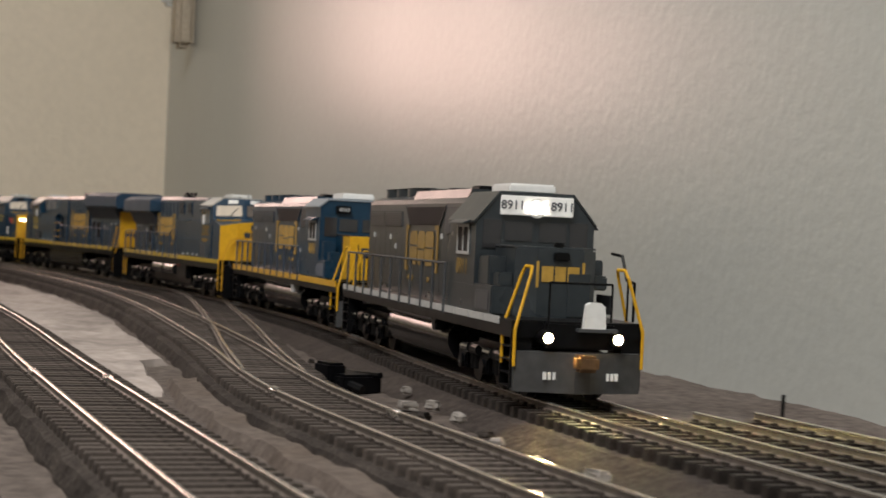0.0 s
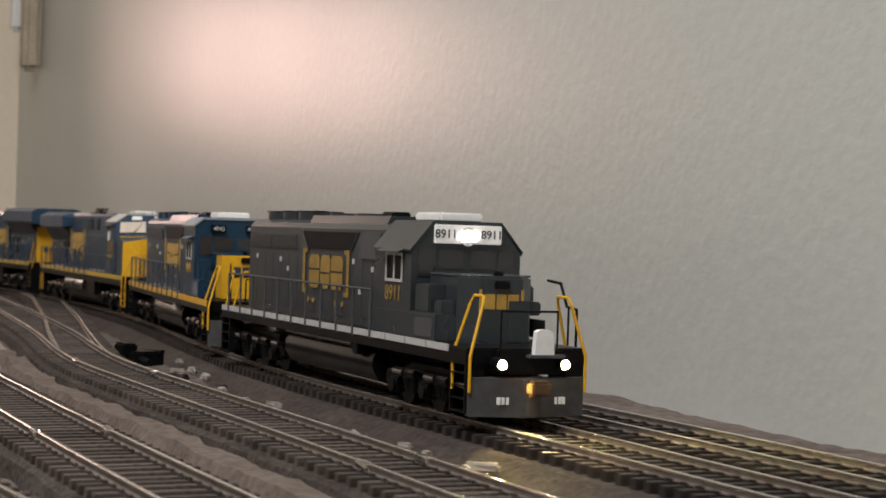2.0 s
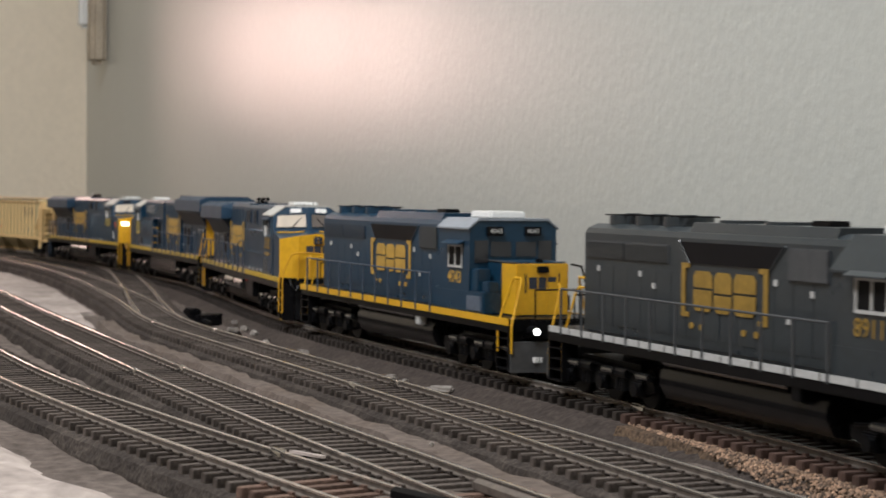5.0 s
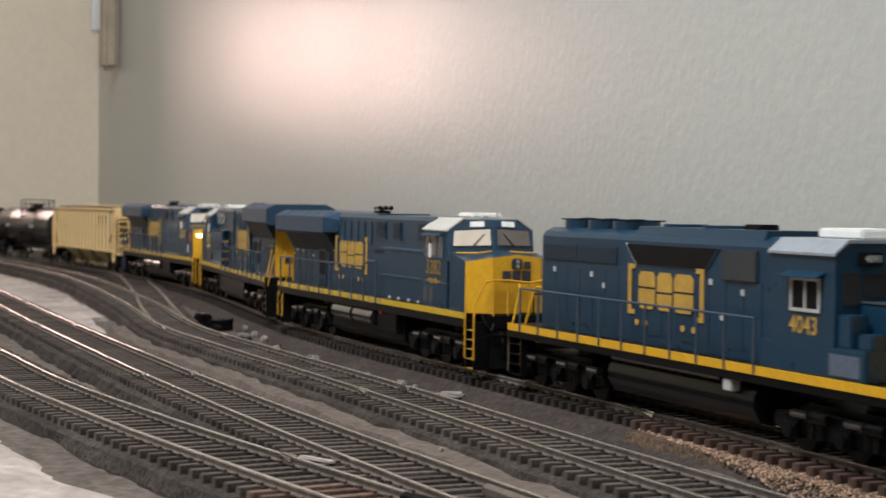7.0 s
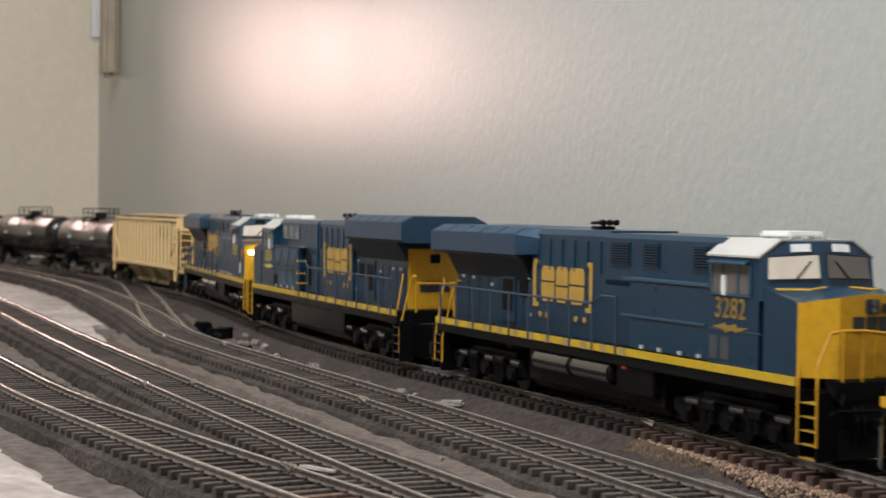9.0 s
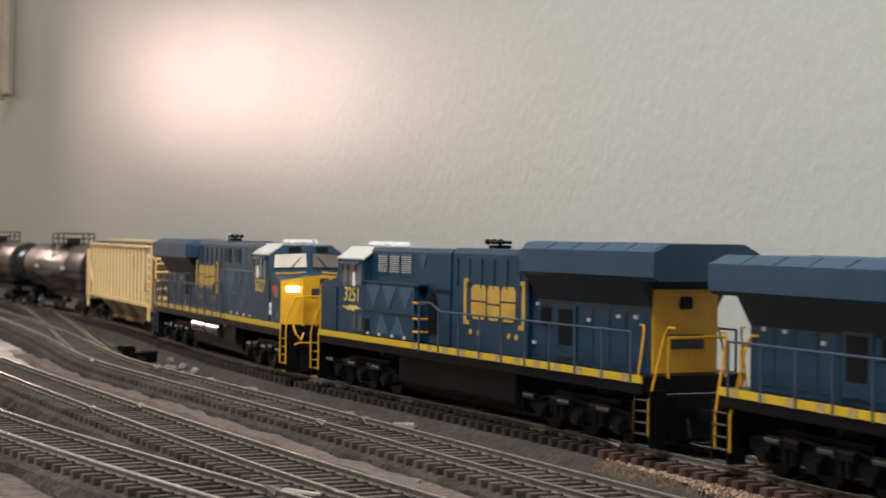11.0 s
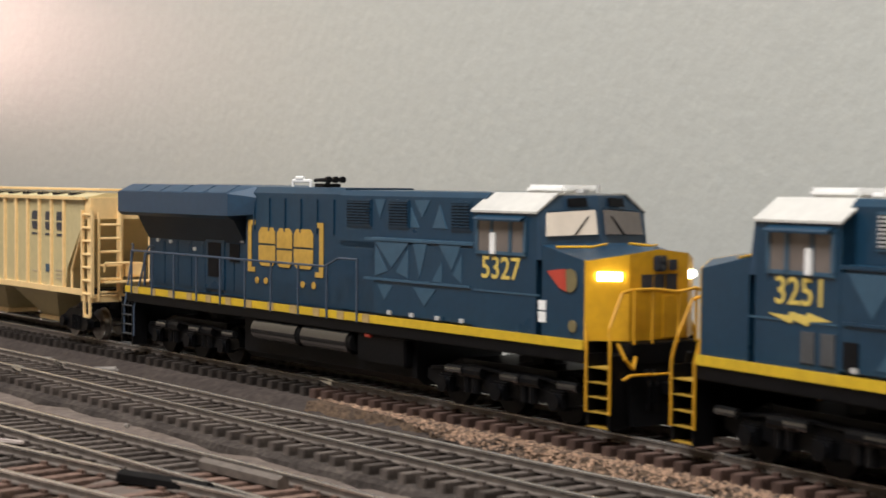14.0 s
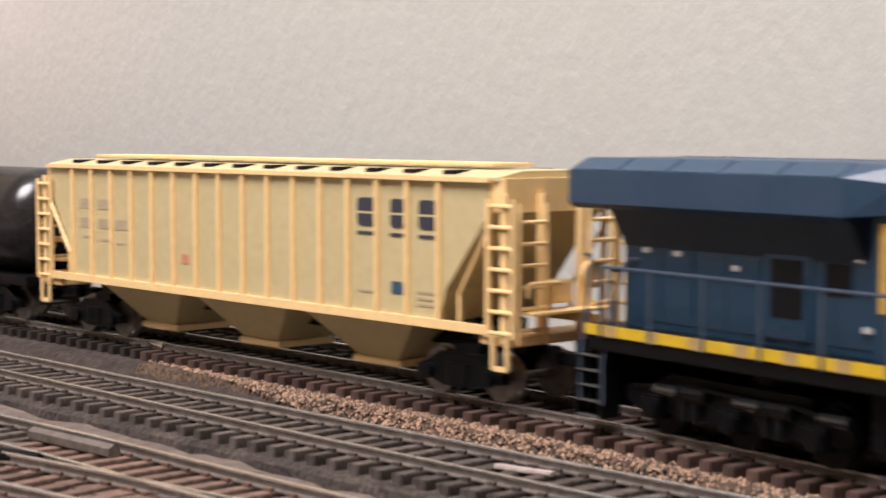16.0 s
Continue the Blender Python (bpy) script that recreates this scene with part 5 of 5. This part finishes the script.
def tank_car():
    r = tagged(new("tank_car"), "glossy black tank car with a railed top platform", "freight car", group="train")
    bm = B()
    rings = []
    for u, q in ((-91, 1.0), (-90.4, 5.5), (-88.8, 10.5), (-86.4, 14.2), (-83, 16.4), (-79, 17.0), (-40, 17.0), (-39.6, 17.15), (-39, 17.0), (39, 17.0), (39.6, 17.15), (40, 17.0), (79, 17.0),
                 (83, 16.4), (86.4, 14.2), (88.8, 10.5), (90.4, 5.5), (91, 1.0)):
        rings.append([bm.verts.new((u, q * math.cos(k * math.tau / 36), 30.5 + q * math.sin(k * math.tau / 36))) for k in range(36)])
    fs = [bm.faces.new(rings[0]), bm.faces.new(rings[-1])]
    for r0, r1 in zip(rings, rings[1:]):
        fs += [bm.faces.new((r0[k], r0[(k + 1) % 36], r1[(k + 1) % 36], r1[k])) for k in range(36)]
    bmesh.ops.recalc_face_normals(bm, faces=fs)
    for f in bm.faces:
        f.smooth = True
    part("tank", bm, M_TANK, r, "glossy black cylindrical tank")
    part("underframe", box(box(B(), -94, 94, -4, 4, 10, 14), -94, -60, -15, 15, 11.5, 14.5, 0.3), M_BLACK, r)
    part("underframe_end", box(B(), 60, 94, -15, 15, 11.5, 14.5, 0.3), M_BLACK, r)
    bm = rod(B(), (0, 0, 47), (0, 0, 51), 5, 20)
    for k in range(2):
        rod(bm, (9 - k * 18, 0, 47), (9 - k * 18, 0, 49.5), 2, 12)
    part("manway", bm, M_TANK, r)
    bm = B()
    box(bm, -15, 15, -11, 11, 47.6, 48.3)
    for u in (-15, 0, 15):
        for y in (-11, 11):
            rod(bm, (u, y, 48), (u, y, 55), 0.45, 6)
    for z in (51.5, 55):
        pipe(bm, [(-15, -11, z), (15, -11, z), (15, 11, z), (-15, 11, z), (-15, -11, z)], 0.4)
    part("platform", bm, M_BLACK, r)
    for sgn in (-1, 1):
        bm = B()
        for u in (-3, 3):
            rod(bm, (u, sgn * 17.8, 12), (u, sgn * 14, 48), 0.45, 6)
        for k in range(8):
            f = k / 8
            rod(bm, (-3, sgn * (17.8 - 3.8 * f), 12 + 36 * f), (3, sgn * (17.8 - 3.8 * f), 12 + 36 * f), 0.4, 6)
        part("ladder", bm, M_BLACK, r)
        coupler(r, 94 * sgn, sgn, M_BLACK)
        for u in (-45, 30):
            part("data_line", box(B(), u, u + 12, *sorted((sgn * 16.9, sgn * 17.1)), 30, 32.5), M_SILVER, r)
    truck(r, -72, False)
    truck(r, 72, False)
    return r


def coal_hopper():
    r = tagged(new("coal_hopper"), "dark blue-black open hopper car heaped with grey load", "freight car", group="parked hopper cars")
    part("body", box(B(), -92, 92, -16.0, 16.0, 14, 51.0, 0.4), M_COALCAR, r)
    part("top_chord", box(box(B(), -92.5, 92.5, -17.4, -15.5, 49.2, 52.2), -92.5, 92.5, 15.5, 17.4, 49.2, 52.2), M_COALCAR, r)
    for i in range(12):
        for sgn in (-1, 1):
            shared("crib", lambda: box(B(), -0.9, 0.9, -0.9, 0.9, 14, 49.6, 0.2), M_COALCAR, "side_post", r, (-88 + i * 16, sgn * 16.5, 0))
    bm = B()
    n = 37
    rows = []
    for i in range(n):
        u = -91 + 182 * i / (n - 1)
        h = 2.4 * abs(math.sin(u * 0.098)) if i not in (0, n - 1) else 0.0
        rows.append([bm.verts.new((u, y, 51.2 + (0.6 + h) * (1 - abs(y) / 15.6) + (0.3 * noise.noise(Vector((u, y, 3)) * 0.4) if 0 < i < n - 1 else 0))) for y in (-15.6, -9, -3, 3, 9, 15.6)])
    for a, b in zip(rows, rows[1:]):
        for k in range(5):
            bm.faces.new((a[k], b[k], b[k + 1], a[k + 1]))
    bmesh.ops.recalc_face_normals(bm, faces=bm.faces[:])
    part("load", bm, M_COAL, r, "heaped grey load")
    for u in (-46, 0, 46):
        prism(bm := B(), [(u - 22, 14.2), (u + 22, 14.2), (u + 7, 5), (u - 7, 5)], -14, 14, "y")
        part("outlet_bay", bm, M_COALCAR, r)
    for sgn in (-1, 1):
        coupler(r, 92 * sgn, sgn, M_BLACK)
    truck(r, -72, False)
    truck(r, 72, False)
    return r


M_PALE_VENT = mat("pale_vent", (0.085, 0.11, 0.15), 0.5, grain=0.2, scale=600)
M_SILVER = mat("pale_grey_metal", (0.45, 0.45, 0.44), 0.4, grain=0.1, scale=500)
M_PANEL = mat("matt_grey_panel", (0.055, 0.058, 0.062), 0.55, grain=0.12, scale=500)
M_DARKBLUE = mat("deep_blue_panel", (0.013, 0.026, 0.045), 0.5, grain=0.12, scale=500)
M_OLIVEGREY = mat("dark_slate_panel", (0.028, 0.033, 0.036), 0.6, grain=0.12, scale=500)
# lighter copy of M_BLUE: light on radiator housings and cab fronts, as colour
M_BLUE_LIT = mat("lit_blue_paint", (0.014, 0.044, 0.084), 0.42, grain=0.12, scale=400, stain=0.4, stain_scale=60, second=(0.030, 0.058, 0.096))
M_PILOT = mat("grey_pilot", (0.045, 0.046, 0.047), 0.5, grain=0.2, scale=400, stain=0.4, stain_scale=90, second=(0.09, 0.088, 0.082))
M_RESERVOIR = mat("polished_black_reservoir", (0.012, 0.012, 0.012), 0.12, grain=0.2, scale=400, spec=0.9, coat=0.6)
M_TANKGLOSS = mat("glossy_black_tank", (0.005, 0.005, 0.0055), 0.20, grain=0.2, scale=400, stain=0.4, stain_scale=60, second=(0.008, 0.008, 0.009), spec=0.2)
M_LOGO_BRIGHT = mat("bright_yellow_lettering", (0.60, 0.45, 0.10), 0.5, grain=0.08, scale=600)
M_LAMP_WHITE_DIM = mat("glowing_white_lens", (1, 1, 1), 0.3, emit=(1.0, 0.97, 0.9), strength=7.0)
M_YELLOW_TREAD = mat("yellow_step_edge", (0.30, 0.18, 0.02), 0.5, grain=0.1, scale=500)
M_RED_FADED = mat("faded_red_marking", (0.5, 0.22, 0.12), 0.5)

lead = old_locomotive("8911", M_GREY, "dashes", M_GREY, M_GREY, M_YELLOW, M_YELLOW, True, "dark grey model diesel locomotive with lit headlights and yellow grab rails")
# blue-grey roof, its colour paled to carry the glossy reflection
M_ROOFBLUE = mat("blue_roof_with_sheen", (0.27, 0.30, 0.34), 0.3, grain=0.08, scale=400, stain=0.3, stain_scale=60)
second = old_locomotive("4043", M_BLUE, "yellow", M_YELLOW, M_ROOFBLUE, M_YELLOW, M_YELLOW, False, "dark blue model diesel locomotive with yellow nose and cab roof paled by sheen")
third = new_locomotive("3282", False, True, "dark blue wide-cab model locomotive with yellow nose and white cab roof")
fourth = new_locomotive("3251", False, False, "dark blue wide-cab model locomotive running backwards, faded triangular patches", bright_boards=False, alt=True)
fifth = new_locomotive("5327", True, True, "dark blue wide-cab model locomotive with glowing light bars and arrow badge", bright_boards=False, extra_roof=True)
hopper = covered_hopper()
MOVING += [(lead, 0.0, 0.076, False), (second, -0.2435, 0.076, False), (third, -0.4975, 0.078, False), (fourth, -0.7645, 0.078, True), (fifth, -1.0266, 0.078, False),
           (hopper, -1.2669, 0.074, False)]
tank = tank_car()
for k in range(3):
    car = tank if k == 0 else copy_thing(tank, Matrix())
    MOVING.append((car, -1.4760 - 0.2075 * k, 0.072, False))

coal = coal_hopper()
coal.matrix_basis = pose(0.246, 0.033, 0, 0, 0, -2.5)
copy_thing(coal, pose(0.445, 0.0165, 0, 0, 0, -7.0))

# Small things on the layout -------------------------------------------------------
def chips(name, label, spots, material, seed):
    """Little scraps lying about, each an object of its own."""
    rnd = random.Random(seed)
    for k, (x, y, z, L, w, h, yaw) in enumerate(spots):
        bm = box(B(), -L / 2, L / 2, -w / 2, w / 2, 0, h, min(w, h) * 0.25)
        for v in bm.verts:
            v.co += Vector([rnd.uniform(-0.12, 0.12) * min(w, h) for _ in range(3)])
        ob = tagged(part(name, bm, material), label, "scrap", group=name + "s on the layout")
        ob.matrix_basis = pose(x, y, z, 0, 0, yaw)


JOIN = []
for line, s, spots in ((TRACK_C, -1, (-0.139, -0.385)), (TRACK_C, 1, (-0.141, -0.372)), (TRACK_B, -1, (-0.075, -0.345)), (TRACK_B, 1, (-0.080, -0.30)), (TRACK_D, 1, (0.052,))):
    for x in spots:
        q = min(line, key=lambda p: abs(p[0] - x))
        JOIN.append((q[0] - math.sin(q[2]) * s * (GAUGE / 2 + 0.0), q[1] + math.cos(q[2]) * s * GAUGE / 2, -0.0019, 7.0, 1.9, 2.1, math.degrees(q[2])))
chips("rail_joiner", "shiny metal rail joiner clipped on a rail", JOIN, M_STEEL, 3)
jx, jy, jh = on_line(0.002)
chips("rail_joiner", "shiny metal rail joiner clipped on a rail", [(jx, jy - GAUGE / 2, -0.0019, 7.5, 1.9, 2.1, 0)], M_STEEL, 4)
chips("plaster_crumb", "small white plaster crumb on the ground", [(-0.020, -0.0475, -0.0045, 1.6, 1.3, 1.1, 20), (-0.285, -0.034, -0.0066, 3.4, 2.2, 2.0, 40), (-0.17, -0.032, -0.0066, 9, 1.2, 1.0, -12),
      (-0.14, -0.0305, -0.0066, 4, 2.2, 1.5, 30), (-0.125, -0.031, -0.0066, 2.6, 2, 1.5, 0), (-0.235, -0.033, -0.0066, 6, 3, 2.2, 10), (-0.36, -0.022, -0.0066, 4, 3, 2.2, 30),
      (-0.40, -0.016, -0.0066, 3, 2.5, 2.0, 70), (-0.33, -0.026, -0.0066, 4, 3, 2.4, 15), (-0.098, -0.0335, -0.0066, 2.5, 2, 1.6, 55), (0.03, -0.084, -0.0045, 1.4, 1.1, 1.0, 5)], M_WHITE_CRUMB, 5)
rubble_rnd = random.Random(31)
RUBBLE = {True: [], False: []}
for k in range(46):
    rx = rubble_rnd.uniform(-0.52, -0.09)
    y0, y1 = line_y(TRACK_B, rx) + 0.0195, float(np.interp(rx, LINE_X, LINE_Y)) - 0.024
    size = rubble_rnd.uniform(1.2, 4.2)
    RUBBLE[k % 2 == 0].append((rx, y0 + (y1 - y0) * rubble_rnd.random() ** 1.6, -0.0082, size * rubble_rnd.uniform(1.0, 2.2), size, size * 0.6, rubble_rnd.uniform(0, 180)))
chips("plaster_crumb", "small white plaster crumb on the ground", RUBBLE[True], M_WHITE_CRUMB, 15)
chips("rubble_lump", "dark brown lump of crumbled roadbed", RUBBLE[False], M_ROADBED, 16)
chips("plastic_strip", "thin pale plastic strip lying beside the track", [(0.051, -0.1240, -0.0020, 12, 1.6, 0.8, 22), (0.195, -0.0550, -0.0021, 13, 1.8, 0.8, 8)], M_PLASTER, 8)
pin = tagged(part("track_pin", rod(B(), (0, 0, -12), (0.4, 0, 2), 0.55, 8), M_BLACK), "thin dark nail standing in the ground", "nail")
pin.location = (-0.345, 0.074, -0.002)
box_ = B()
box(box_, -14, 10, -7, 6, 0, 6, 0.8)
box(box_, -6, 4, -9, -3, 3, 9, 0.8)
rod(box_, (-12, 2, 5), (12, 4, 6), 1.0)
rod(box_, (6, -6, 4), (14, -3, 2), 1.4)
machine = tagged(part("switch_machine", box_, M_BLACK_MATT), "small black switch machine beside the track", "switch machine")
machine.matrix_basis = pose(-0.43, -0.024, -0.0092, 0, 0, 12)

# a thing hung in the wall's corner
hook = tagged(new("wall_hanger"), "white plastic hanger fixed high in the corner", "hanger")
part("plate", box(B(), -76, -56, -20, -1, -2, 130, 4), M_WHITE, hook)
# solid brown strip in place of the shadow the hanger throws
part("strap", box(B(), -14, 14, -20, -1, -50, 130, 5), M_BROWN, hook, "brown strip standing for the hanger's shadow on the wall")
hook.location = (-1.600, wall_y(-1.600) - 0.0005, 0.258)
# guard rails of the turnout
for name, p, q, material in (("guard_rail", (0.110, -0.1245), (0.132, -0.1175), M_BLACK), ("guard_rail", (0.106, -0.1045), (0.134, -0.1030), M_RAIL_SIDE)):
    g_bm = rod(B(), (p[0] * 1000, p[1] * 1000, -1.0), (q[0] * 1000, q[1] * 1000, -1.0), 1.5, 6)
    tagged(part(name, g_bm, material), "dark guard rail bar inside the turnout", "guard rail", group="guard rails of the turnout")

# ties last: the nearest singly, the rest joined
for root, line, spacing, tie_at, near in TRACKS:
    d = np.concatenate([[0], np.cumsum(np.hypot(np.diff([p[0] for p in line]), np.diff([p[1] for p in line])))])
    lx, ly, lh = [np.interp(np.arange(0.003, d[-1], spacing), d, [p[k] for p in line]) for k in range(3)]
    count = 0
    rest = {}
    for x, y, h in zip(lx, ly, lh):
        me = tie_at(x)
        wob = random.uniform(-0.02, 0.02)
        if near[0] < x < near[1] and count < 290:
            ob = new("tie", me)
            ob.parent = root
            ob.matrix_basis = Matrix.LocRotScale((x, y, random.uniform(-0.0001, 0.0001)), Euler((0, 0, h + wob)), None)
            count += 1
        else:
            rest.setdefault(me.name, (me, []))[1].append(Matrix.LocRotScale((x, y, 0), Euler((0, 0, h + wob)), None))
    for me, ms in rest.values():
        co = np.empty(len(me.vertices) * 3)
        me.vertices.foreach_get("co", co)
        co = co.reshape(-1, 3)
        faces = [tuple(p.vertices) for p in me.polygons]
        vs, fs = [], []
        for k, m in enumerate(ms):
            a = np.array(m)
            vs += (co @ a[:3, :3].T + a[:3, 3]).tolist()
            fs += [tuple(i + k * len(co) for i in f) for f in faces]
        rm = bpy.data.meshes.new("far_ties")
        rm.from_pydata(vs, [], fs)
        rm.materials.append(me.materials[0])
        ob = tagged(new("far_ties", rm), kind="stuff")
        ob.parent = root


def motions():
    """The train rolls along the main line, each vehicle on its two trucks."""
    ts, ss = zip(*S_LEAD)
    ts, ss = np.array(ts), np.array(ss)
    tt = np.arange(0, 16.01, 0.25)
    slope = np.gradient(ss, ts)
    lead = []
    for t in tt:
        i = min(max(int(np.searchsorted(ts, t)) - 1, 0), len(ts) - 2)
        h = ts[i + 1] - ts[i]
        u = (t - ts[i]) / h
        lead.append(ss[i] * (1 + 2 * u) * (1 - u) ** 2 + ss[i + 1] * u * u * (3 - 2 * u) + h * slope[i] * u * (1 - u) ** 2 - h * slope[i + 1] * u * u * (1 - u))
    for thing, back, half, turned in MOVING:
        rows = []
        for t, s in zip(tt, lead):
            x0, y0, _ = on_line(s + back - half)
            x1, y1, _ = on_line(s + back + half)
            yaw = math.degrees(math.atan2(y1 - y0, x1 - x0)) + (180 if turned else 0)
            rows.append((float(t), pose((x0 + x1) / 2, (y0 + y1) / 2, 0, 0, 0, yaw)))
        walk(thing, rows)


motions()
